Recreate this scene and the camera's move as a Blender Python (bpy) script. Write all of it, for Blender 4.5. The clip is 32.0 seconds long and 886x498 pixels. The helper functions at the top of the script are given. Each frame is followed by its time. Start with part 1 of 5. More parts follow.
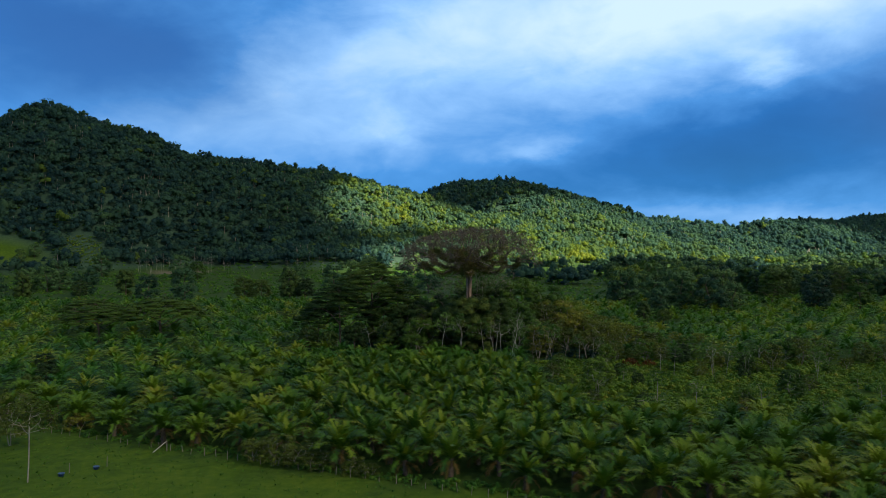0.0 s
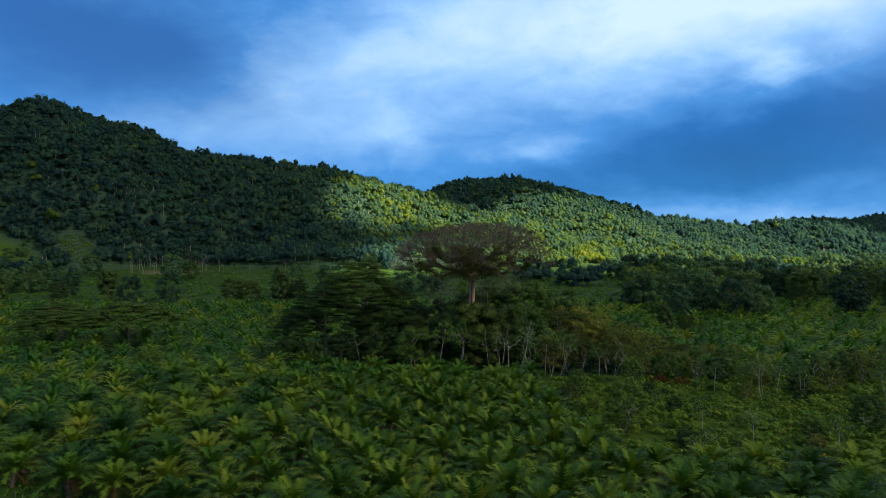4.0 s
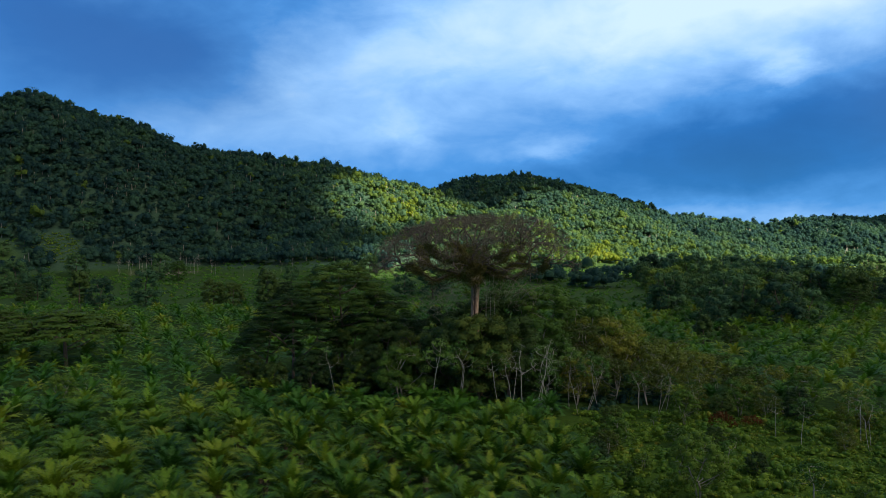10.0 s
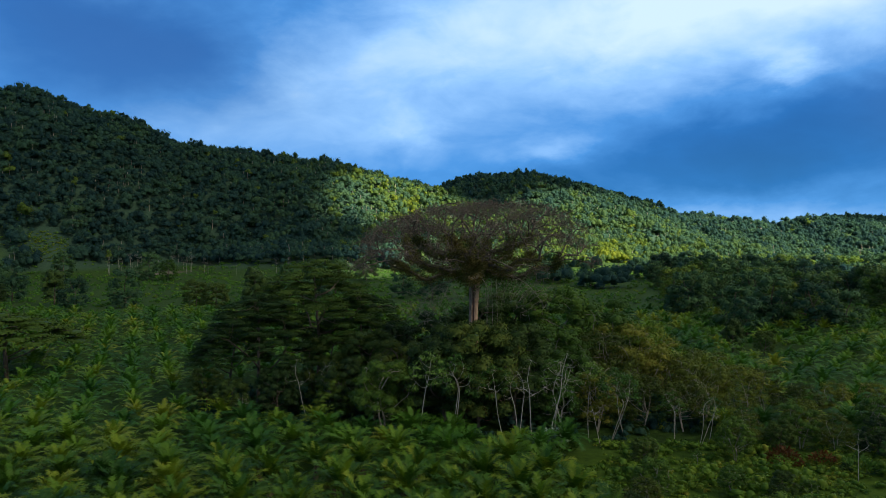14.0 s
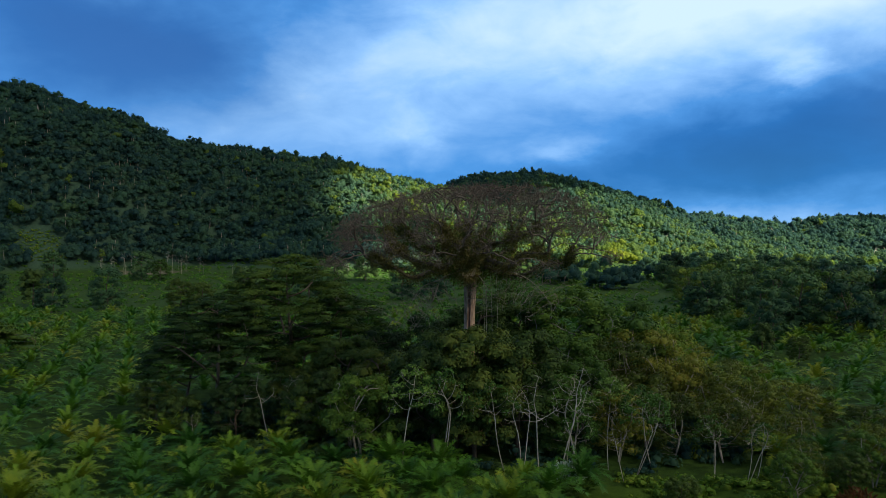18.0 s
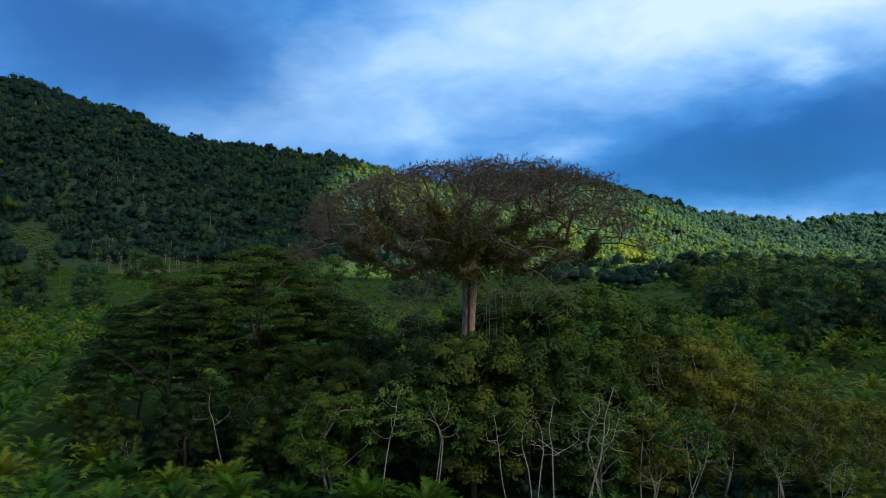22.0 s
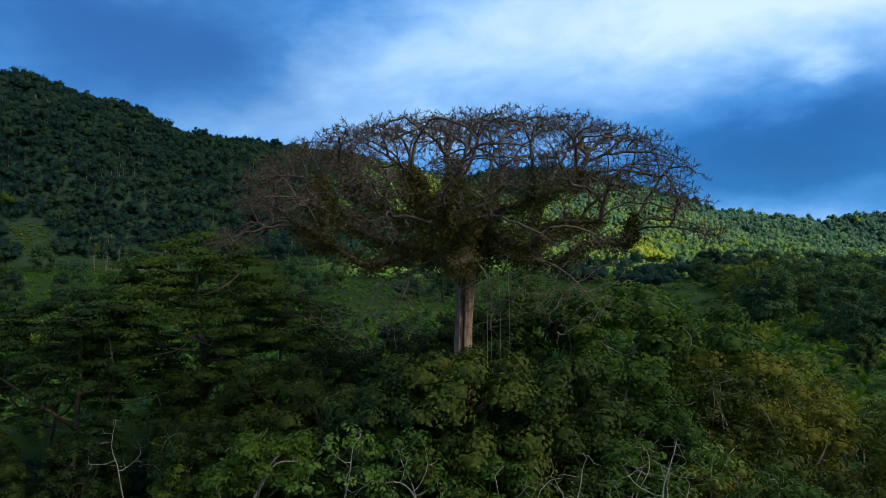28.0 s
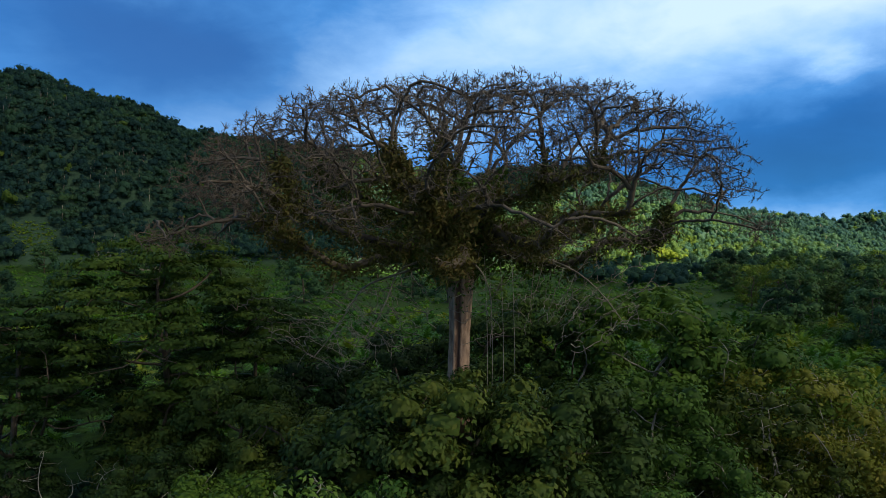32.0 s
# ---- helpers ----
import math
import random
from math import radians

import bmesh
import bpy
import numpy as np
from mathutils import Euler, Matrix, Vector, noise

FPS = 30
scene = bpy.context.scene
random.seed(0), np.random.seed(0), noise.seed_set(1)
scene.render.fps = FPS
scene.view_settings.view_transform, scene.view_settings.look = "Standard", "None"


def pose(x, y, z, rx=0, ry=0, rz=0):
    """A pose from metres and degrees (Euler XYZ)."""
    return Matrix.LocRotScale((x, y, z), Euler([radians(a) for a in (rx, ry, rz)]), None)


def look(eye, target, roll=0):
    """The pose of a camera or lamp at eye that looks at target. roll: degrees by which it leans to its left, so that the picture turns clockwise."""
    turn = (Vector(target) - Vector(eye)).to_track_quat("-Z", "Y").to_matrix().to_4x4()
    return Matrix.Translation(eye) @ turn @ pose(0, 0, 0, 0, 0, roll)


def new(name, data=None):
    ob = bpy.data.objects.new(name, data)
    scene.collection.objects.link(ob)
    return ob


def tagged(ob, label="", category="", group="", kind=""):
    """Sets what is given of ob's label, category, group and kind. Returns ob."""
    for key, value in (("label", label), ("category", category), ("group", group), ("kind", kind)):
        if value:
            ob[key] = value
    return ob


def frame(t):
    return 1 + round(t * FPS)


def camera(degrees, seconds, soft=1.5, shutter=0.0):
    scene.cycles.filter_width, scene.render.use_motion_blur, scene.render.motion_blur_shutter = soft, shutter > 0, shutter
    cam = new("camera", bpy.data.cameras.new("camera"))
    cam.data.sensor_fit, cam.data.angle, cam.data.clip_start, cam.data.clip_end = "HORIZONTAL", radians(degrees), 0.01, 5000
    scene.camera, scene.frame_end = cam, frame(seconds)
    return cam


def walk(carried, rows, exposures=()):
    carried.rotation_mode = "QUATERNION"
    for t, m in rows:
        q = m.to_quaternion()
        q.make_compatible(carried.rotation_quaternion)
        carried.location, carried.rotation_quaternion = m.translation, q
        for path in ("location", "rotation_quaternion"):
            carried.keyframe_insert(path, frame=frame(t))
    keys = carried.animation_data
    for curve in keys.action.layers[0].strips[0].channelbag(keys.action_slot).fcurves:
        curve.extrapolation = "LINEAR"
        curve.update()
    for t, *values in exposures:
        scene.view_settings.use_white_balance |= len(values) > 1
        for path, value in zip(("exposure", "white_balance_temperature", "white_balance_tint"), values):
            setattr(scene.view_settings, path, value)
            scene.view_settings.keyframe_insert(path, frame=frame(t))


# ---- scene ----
cam = camera(65.0, 32.0, soft=0.75)
METRES, EYE, TILT, LEAN, TURN = 167.8, 25.0, 0.0, 0.0, 0.0
ROWS = [
    (0.0, 0.0, 0.0, 0.0, 0.0, 0.69, 0.21),
    (0.5, 0.0014, 0.0214, -0.0005, 0.06, 0.67, 0.2),
    (1.0, 0.0026, 0.0411, -0.0007, 0.11, 0.67, 0.2),
    (1.5, 0.004, 0.0624, -0.0006, 0.18, 0.68, 0.19),
    (2.0, 0.0051, 0.0821, -0.0007, 0.23, 0.68, 0.19),
    (2.5, 0.0063, 0.1033, -0.0006, 0.27, 0.68, 0.17),
    (3.0, 0.0074, 0.1227, -0.0005, 0.34, 0.68, 0.17),
    (3.5, 0.0087, 0.1436, -0.0003, 0.39, 0.68, 0.16),
    (5.5, 0.0138, 0.2238, 0.0005, 0.6, 0.66, 0.19),
    (6.0, 0.015, 0.2429, 0.0009, 0.65, 0.66, 0.19),
    (6.5, 0.0163, 0.2634, 0.0013, 0.71, 0.66, 0.18),
    (7.0, 0.0176, 0.2823, 0.0018, 0.76, 0.65, 0.17),
    (7.5, 0.0188, 0.3027, 0.0016, 0.82, 0.65, 0.16),
    (8.0, 0.0199, 0.3217, 0.0013, 0.87, 0.65, 0.16),
    (8.5, 0.0213, 0.3419, 0.001, 0.95, 0.66, 0.15),
    (9.0, 0.0227, 0.3609, 0.0005, 1.02, 0.66, 0.16),
    (9.5, 0.0242, 0.3812, 0.0, 1.09, 0.66, 0.16),
    (10.0, 0.0252, 0.4002, -0.0004, 1.13, 0.66, 0.16),
    (10.5, 0.0266, 0.4206, -0.0009, 1.18, 0.66, 0.15),
    (11.0, 0.0279, 0.4395, -0.0013, 1.22, 0.65, 0.14),
    (11.5, 0.0291, 0.4598, -0.0021, 1.26, 0.66, 0.14),
    (12.0, 0.0303, 0.4785, -0.0028, 1.3, 0.66, 0.14),
    (12.5, 0.0316, 0.4986, -0.0036, 1.35, 0.66, 0.14),
    (13.0, 0.0329, 0.5168, -0.0044, 1.41, 0.65, 0.15),
    (13.5, 0.0342, 0.5364, -0.0052, 1.46, 0.67, 0.15),
    (14.0, 0.0356, 0.554, -0.006, 1.51, 0.67, 0.15),
    (14.5, 0.0369, 0.5726, -0.0068, 1.56, 0.7, 0.16),
    (16.5, 0.043, 0.6333, -0.0095, 1.79, 0.73, 0.1),
    (17.0, 0.0442, 0.6479, -0.0107, 1.84, 0.74, 0.08),
    (17.5, 0.0454, 0.6634, -0.0121, 1.9, 0.77, 0.08),
    (18.0, 0.0466, 0.6772, -0.0131, 1.97, 0.77, 0.06),
    (18.5, 0.0477, 0.6923, -0.0144, 2.04, 0.77, 0.05),
    (19.0, 0.0486, 0.7061, -0.0155, 2.11, 0.78, 0.03),
    (19.5, 0.0496, 0.7211, -0.0165, 2.21, 0.77, 0.02),
    (20.0, 0.0503, 0.7352, -0.0174, 2.28, 0.77, -0.01),
    (20.5, 0.0511, 0.7501, -0.0181, 2.36, 0.76, -0.02),
    (21.0, 0.0519, 0.7642, -0.019, 2.44, 0.76, -0.02),
    (21.5, 0.0525, 0.7792, -0.0197, 2.52, 0.77, -0.03),
    (22.0, 0.0532, 0.793, -0.0203, 2.59, 0.78, -0.04),
    (22.5, 0.054, 0.8077, -0.021, 2.66, 0.79, -0.04),
    (23.0, 0.0546, 0.821, -0.0216, 2.74, 0.8, -0.06),
    (23.5, 0.0554, 0.8348, -0.0222, 2.82, 0.81, -0.06),
    (24.0, 0.0562, 0.847, -0.0227, 2.91, 0.8, -0.06),
    (24.5, 0.0571, 0.8594, -0.0234, 2.99, 0.79, -0.05),
    (25.0, 0.0579, 0.8704, -0.0239, 3.08, 0.77, -0.06),
    (25.5, 0.0588, 0.8817, -0.0243, 3.15, 0.76, -0.07),
    (27.5, 0.0608, 0.9225, -0.0257, 3.44, 0.73, -0.19),
    (28.0, 0.0613, 0.9313, -0.0258, 3.53, 0.7, -0.2),
    (28.5, 0.0618, 0.9404, -0.0259, 3.62, 0.69, -0.22),
    (29.0, 0.0623, 0.9487, -0.0261, 3.71, 0.69, -0.22),
    (29.5, 0.063, 0.9574, -0.0262, 3.82, 0.68, -0.22),
    (30.0, 0.0634, 0.9654, -0.0261, 3.91, 0.67, -0.22),
    (30.5, 0.0639, 0.9738, -0.0259, 4.01, 0.67, -0.23),
    (31.0, 0.0644, 0.9815, -0.0258, 4.09, 0.67, -0.23),
    (31.5, 0.0649, 0.9896, -0.0255, 4.18, 0.67, -0.23),
    (32.0, 0.0655, 0.997, -0.0253, 4.28, 0.65, -0.23),
]
walk(cam, [(t, pose(0, 0, EYE, TILT, LEAN, TURN) @ pose(METRES * x, METRES * y, METRES * z, 90 + pitch, roll, yaw)) for t, x, y, z, yaw, pitch, roll in ROWS])


# ---------------- world: broken cloud over a clear blue sky ----------------
SUN_AZ, SUN_EL = 124.0, 38.0          # degrees from ahead (+y) towards the right (+x), and above the horizon
sun_way = Vector((math.sin(radians(SUN_AZ)) * math.cos(radians(SUN_EL)), math.cos(radians(SUN_AZ)) * math.cos(radians(SUN_EL)), math.sin(radians(SUN_EL))))

world = bpy.data.worlds.new("world")
scene.world = world
world.use_nodes = True
wn, wl = world.node_tree.nodes, world.node_tree.links
wn.clear()


def sock(tree, value, target):
    """Link a socket or set a plain value."""
    if isinstance(value, bpy.types.NodeSocket):
        tree.links.new(value, target)
    else:
        target.default_value = value


def op(tree, kind, a, b=0.0, c=0.0, clamp=False):
    n = tree.nodes.new("ShaderNodeMath")
    n.operation, n.use_clamp = kind, clamp
    for k, v in enumerate((a, b, c)):
        sock(tree, v, n.inputs[k])
    return n.outputs[0]


def mixed(tree, fac, a, b, blend="MIX"):
    n = tree.nodes.new("ShaderNodeMix")
    n.data_type, n.blend_type = "RGBA", blend
    sock(tree, fac, n.inputs[0])
    sock(tree, a, n.inputs[6])
    sock(tree, b, n.inputs[7])
    return n.outputs[2]


def noised(tree, vector, scale, detail=4.0, rough=0.55, distortion=0.0, dims="3D"):
    n = tree.nodes.new("ShaderNodeTexNoise")
    n.noise_dimensions = dims
    if vector is not None:
        tree.links.new(vector, n.inputs["Vector"])
    n.inputs["Scale"].default_value, n.inputs["Detail"].default_value = scale, detail
    n.inputs["Roughness"].default_value, n.inputs["Distortion"].default_value = rough, distortion
    return n


def ramp(tree, fac, stops):
    n = tree.nodes.new("ShaderNodeValToRGB")
    while len(n.color_ramp.elements) < len(stops):
        n.color_ramp.elements.new(1.0)
    for e, (p, c) in zip(n.color_ramp.elements, stops):
        e.position, e.color = p, (*c, 1.0)
    sock(tree, fac, n.inputs[0])
    return n.outputs[0]


W = world.node_tree
coord = wn.new("ShaderNodeTexCoord").outputs["Generated"]
sep = wn.new("ShaderNodeSeparateXYZ")
wl.new(coord, sep.inputs[0])
azimuth = op(W, "ARCTAN2", sep.outputs[0], sep.outputs[1])
height = op(W, "ARCSINE", sep.outputs[2])
# stretched cloud coordinates, so that the streaks lie flat
flat = wn.new("ShaderNodeCombineXYZ")
sock(W, azimuth, flat.inputs[0])
sock(W, op(W, "MULTIPLY", height, 2.0), flat.inputs[1])
warp = noised(W, flat.outputs[0], 5.0, 7.0, 0.6)
wsep = wn.new("ShaderNodeSeparateColor")
wl.new(warp.outputs["Color"], wsep.inputs[0])
az = op(W, "ADD", azimuth, op(W, "MULTIPLY", op(W, "SUBTRACT", wsep.outputs[0], 0.5), 0.17))
el = op(W, "ADD", height, op(W, "MULTIPLY", op(W, "SUBTRACT", wsep.outputs[1], 0.5), 0.085))


def bank(a0, e0, sa, se, tilt, amount):
    """One soft cloud bank: centre, half widths and lean in degrees, and how much brighter or darker it is."""
    c, s = math.cos(radians(tilt)), math.sin(radians(tilt))
    da, de = op(W, "SUBTRACT", az, radians(a0)), op(W, "SUBTRACT", el, radians(e0))
    p = op(W, "DIVIDE", op(W, "ADD", op(W, "MULTIPLY", da, c), op(W, "MULTIPLY", de, s)), radians(sa))
    q = op(W, "DIVIDE", op(W, "SUBTRACT", op(W, "MULTIPLY", de, c), op(W, "MULTIPLY", da, s)), radians(se))
    r2 = op(W, "ADD", op(W, "MULTIPLY", p, p), op(W, "MULTIPLY", q, q))
    return op(W, "MULTIPLY", op(W, "POWER", 2.718, op(W, "MULTIPLY", r2, -1.0)), amount)


BANKS = [  # azimuth, height, half width, half height, lean, brightness
    (12, 18.5, 19, 6.5, 4, 0.40), (-8, 15.8, 15, 4.2, 14, 0.22), (28, 20.5, 14, 5, 6, 0.38),
    (-14, 9.5, 17, 4.5, 0, 0.20), (-25, 15.6, 9.5, 3.0, -6, -0.33), (-31, 21.0, 5, 2.0, 0, 0.30),
    (24, 8.4, 15, 3.6, 8, -0.32), (6.8, 8.8, 3.3, 1.2, 4, 0.22), (-4.4, 10.5, 3.0, 1.2, 6, 0.16),
    (24.8, 13.7, 2.4, 1.3, -35, 0.22), (22, 3.0, 16, 2.0, 0, 0.26), (32, 14, 4, 2.6, 0, 0.16),
]
total = 0.36
for b in BANKS:
    total = op(W, "ADD", total, bank(*b))
fine = noised(W, flat.outputs[0], 7.0, 8.0, 0.56, 0.6)
wisps = noised(W, flat.outputs[0], 19.0, 5.0, 0.5, 0.4)
total = op(W, "ADD", total, op(W, "MULTIPLY", op(W, "SUBTRACT", wisps.outputs["Fac"], 0.5), 0.12))
total = op(W, "ADD", total, op(W, "MULTIPLY", op(W, "SUBTRACT", fine.outputs["Fac"], 0.5), 0.30), clamp=True)
sky = wn.new("ShaderNodeTexSky")
sky.sky_type, sky.sun_disc = "NISHITA", False
sky.sun_elevation, sky.sun_rotation = radians(SUN_EL), radians(SUN_AZ)
clear = mixed(W, 1.0, sky.outputs[0], (0.012, 0.055, 0.12, 1), "MULTIPLY")
cloud = ramp(W, total, [(0.0, (0.016, 0.075, 0.23)), (0.22, (0.026, 0.15, 0.44)), (0.45, (0.085, 0.31, 0.74)), (0.68, (0.30, 0.57, 0.98)), (0.92, (0.62, 0.82, 1.0))])
# the thick cloud up on one side is greyer than the clear blue
grey = bank(-26, 15.5, 12.0, 5.0, -6, 0.60)
cloud = mixed(W, grey, cloud, (0.062, 0.140, 0.320, 1))
cover = op(W, "ADD", 0.55, op(W, "MULTIPLY", total, 0.6), clamp=True)
# thin bright overcast round the sun, which stands behind the camera
facing = wn.new("ShaderNodeVectorMath")
facing.operation = "DOT_PRODUCT"
wl.new(coord, facing.inputs[0])
facing.inputs[1].default_value = tuple(sun_way)
glow = op(W, "POWER", op(W, "MAXIMUM", facing.outputs["Value"], 0.0), 1.5)
over = op(W, "MULTIPLY", op(W, "SUBTRACT", height, 0.42), 2.2, clamp=True)
veil = mixed(W, op(W, "MULTIPLY", over, 0.85), mixed(W, cover, clear, cloud), (0.35, 0.385, 0.35, 1))
skylight = mixed(W, op(W, "MULTIPLY", glow, 0.9, clamp=True), veil, (0.60, 0.60, 0.48, 1))
skyback = wn.new("ShaderNodeBackground")
wl.new(skylight, skyback.inputs[0])
skyback.inputs[1].default_value = 0.375
wl.new(skyback.outputs[0], wn.new("ShaderNodeOutputWorld").inputs[0])

sun = new("sun", bpy.data.lights.new("sun", "SUN"))
sun.data.energy, sun.data.angle, sun.data.color = 5.0, radians(0.53), (1.0, 0.90, 0.68)
sun.matrix_world = look(tuple(sun_way * 500), (0, 0, 0))
scene.view_settings.exposure = 1.55


# ---------------- materials ----------------
def material(name):
    m = bpy.data.materials.new(name)
    m.use_nodes = True
    t = m.node_tree
    t.nodes.clear()
    p = t.nodes.new("ShaderNodeBsdfPrincipled")
    o = t.nodes.new("ShaderNodeOutputMaterial")
    t.links.new(p.outputs[0], o.inputs[0])
    return m, t, p, o


def leaf_material(name, stops, joined=False, rough=0.55, through_light=0.25, island=0.25, shine=0.12, mottle=0.75):
    """Foliage: one tone a plant, a second a leaf; the rest of the light passes through the leaf."""
    m, t, p, o = material(name)
    geo = t.nodes.new("ShaderNodeNewGeometry")
    if joined:
        a = t.nodes.new("ShaderNodeAttribute")
        a.attribute_name = "tint"
        plant = a.outputs["Fac"]
    else:
        plant = t.nodes.new("ShaderNodeObjectInfo").outputs["Random"]
    where = t.nodes.new("ShaderNodeTexCoord").outputs["Object"]
    spots = noised(t, where, 0.55 if joined else 1.1, 4.0, 0.7)
    fac = op(t, "ADD", op(t, "MULTIPLY", plant, 0.85 - island), op(t, "MULTIPLY", geo.outputs["Random Per Island"], island))
    fac = op(t, "ADD", fac, op(t, "MULTIPLY", op(t, "SUBTRACT", spots.outputs["Fac"], 0.34), mottle if joined else 0.5), clamp=True)
    col = ramp(t, fac, stops)
    t.links.new(col, p.inputs["Base Color"])
    p.inputs["Roughness"].default_value = rough
    p.inputs["Specular IOR Level"].default_value = shine
    tr = t.nodes.new("ShaderNodeBsdfTranslucent")
    t.links.new(mixed(t, 1.0, col, (1.0, 1.0, 0.6, 1), "MULTIPLY"), tr.inputs[0])
    mx = t.nodes.new("ShaderNodeMixShader")
    mx.inputs[0].default_value = through_light
    t.links.new(p.outputs[0], mx.inputs[1])
    t.links.new(tr.outputs[0], mx.inputs[2])
    t.links.new(mx.outputs[0], o.inputs[0])
    return m


def bark_material(name, a, b, scale=1.5, stretch=5.0, rough=0.85, bump=0.4):
    m, t, p, o = material(name)
    tc = t.nodes.new("ShaderNodeTexCoord")
    mp = t.nodes.new("ShaderNodeMapping")
    mp.inputs["Scale"].default_value = (stretch, stretch, 1.0)
    t.links.new(tc.outputs["Object"], mp.inputs[0])
    n1 = noised(t, mp.outputs[0], scale, 6.0, 0.65, 0.3)
    n2 = noised(t, tc.outputs["Object"], scale * 0.5, 3.0)
    fac = op(t, "ADD", op(t, "MULTIPLY", n1.outputs["Fac"], 0.7), op(t, "MULTIPLY", n2.outputs["Fac"], 0.45), clamp=True)
    t.links.new(ramp(t, fac, [(0.38, a), (0.68, b)]), p.inputs["Base Color"])
    p.inputs["Roughness"].default_value = rough
    bp = t.nodes.new("ShaderNodeBump")
    bp.inputs["Strength"].default_value, bp.inputs["Distance"].default_value = bump, 0.06
    t.links.new(n1.outputs["Fac"], bp.inputs["Height"])
    t.links.new(bp.outputs[0], p.inputs["Normal"])
    return m


# distance haze is put into these leaf colours as extra blue
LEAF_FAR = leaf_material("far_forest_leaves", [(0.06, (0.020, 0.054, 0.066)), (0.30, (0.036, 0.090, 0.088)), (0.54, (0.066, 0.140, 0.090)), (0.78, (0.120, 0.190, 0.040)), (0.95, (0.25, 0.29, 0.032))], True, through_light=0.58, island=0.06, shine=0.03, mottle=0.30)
LEAF_FIELD = leaf_material("field_shrub_leaves", [(0.2, (0.020, 0.064, 0.016)), (0.5, (0.046, 0.130, 0.018)), (0.8, (0.090, 0.180, 0.020)), (1.0, (0.17, 0.17, 0.025))], True, island=0.3)
LEAF_PALM = leaf_material("oil_palm_leaflets", [(0.10, (0.016, 0.060, 0.010)), (0.38, (0.040, 0.108, 0.011)), (0.66, (0.092, 0.176, 0.013)), (0.90, (0.170, 0.225, 0.018)), (1.0, (0.24, 0.18, 0.022))], False, 0.5, 0.3, 0.08, 0.16)
LEAF_PALM_FAR = leaf_material("far_palm_leaflets", [(0.10, (0.020, 0.080, 0.013)), (0.42, (0.050, 0.140, 0.015)), (0.72, (0.110, 0.205, 0.017)), (1.0, (0.22, 0.22, 0.022))], True, 0.5, 0.3, 0.08, 0.16, 0.5)
LEAF_DEAD = leaf_material("dry_fronds", [(0.2, (0.055, 0.045, 0.012)), (0.8, (0.15, 0.10, 0.03))], False)
LEAF_DARK = leaf_material("dark_tree_leaves", [(0.12, (0.013, 0.030, 0.013)), (0.4, (0.030, 0.062, 0.018)), (0.7, (0.062, 0.105, 0.022)), (1.0, (0.12, 0.145, 0.026))])
LEAF_MID = leaf_material("mid_green_leaves", [(0.12, (0.022, 0.054, 0.014)), (0.45, (0.052, 0.112, 0.018)), (0.75, (0.105, 0.175, 0.024)), (1.0, (0.21, 0.23, 0.03))])
LEAF_OLIVE = leaf_material("olive_leaves", [(0.15, (0.034, 0.056, 0.012)), (0.5, (0.090, 0.122, 0.018)), (0.85, (0.175, 0.180, 0.026)), (1.0, (0.25, 0.165, 0.03))])
LEAF_LAYER = leaf_material("layered_tree_leaves", [(0.15, (0.014, 0.036, 0.010)), (0.45, (0.030, 0.068, 0.013)), (0.75, (0.060, 0.105, 0.016)), (1.0, (0.12, 0.14, 0.02))])
LEAF_PALE = leaf_material("pale_palmate_leaves", [(0.15, (0.030, 0.078, 0.018)), (0.5, (0.062, 0.140, 0.026)), (0.85, (0.12, 0.21, 0.04)), (1.0, (0.22, 0.30, 0.12))])
LEAF_WOOD = leaf_material("woodland_leaves", [(0.12, (0.014, 0.040, 0.028)), (0.45, (0.032, 0.082, 0.042)), (0.78, (0.066, 0.135, 0.046)), (1.0, (0.15, 0.19, 0.045))], island=0.15)
LEAF_SCRUB = leaf_material("scrub_leaves", [(0.12, (0.026, 0.070, 0.013)), (0.42, (0.064, 0.138, 0.017)), (0.72, (0.130, 0.200, 0.021)), (1.0, (0.24, 0.20, 0.030))], True, island=0.3)
LEAF_SILVER = leaf_material("silver_leaves", [(0.2, (0.22, 0.30, 0.27)), (0.6, (0.46, 0.56, 0.52)), (1.0, (0.70, 0.76, 0.73))])
LEAF_RUST = leaf_material("rusty_leaves", [(0.2, (0.07, 0.03, 0.012)), (0.7, (0.16, 0.065, 0.02)), (1.0, (0.20, 0.11, 0.03))])
EPIPHYTE = leaf_material("epiphyte_leaves", [(0.12, (0.030, 0.042, 0.014)), (0.42, (0.072, 0.088, 0.022)), (0.72, (0.120, 0.108, 0.034)), (1.0, (0.175, 0.120, 0.050))], island=0.4)
BARK_KAPOK = bark_material("kapok_bark", (0.10, 0.058, 0.038), (0.47, 0.31, 0.215), 0.9, 4.0)
t = BARK_KAPOK.node_tree
p = next(n for n in t.nodes if n.type == "BSDF_PRINCIPLED")
paint = p.inputs["Base Color"].links[0].from_socket
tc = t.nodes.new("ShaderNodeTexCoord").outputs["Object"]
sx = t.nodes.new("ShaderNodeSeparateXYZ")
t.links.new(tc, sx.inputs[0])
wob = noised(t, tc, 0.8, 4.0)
# the groove's dark red, which also paints in the shade of its depth
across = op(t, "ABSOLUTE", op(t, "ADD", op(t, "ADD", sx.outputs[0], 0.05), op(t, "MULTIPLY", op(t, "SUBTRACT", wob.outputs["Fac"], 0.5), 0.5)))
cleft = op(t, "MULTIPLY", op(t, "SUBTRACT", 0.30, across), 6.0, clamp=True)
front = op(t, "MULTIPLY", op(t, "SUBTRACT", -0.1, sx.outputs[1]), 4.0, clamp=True)
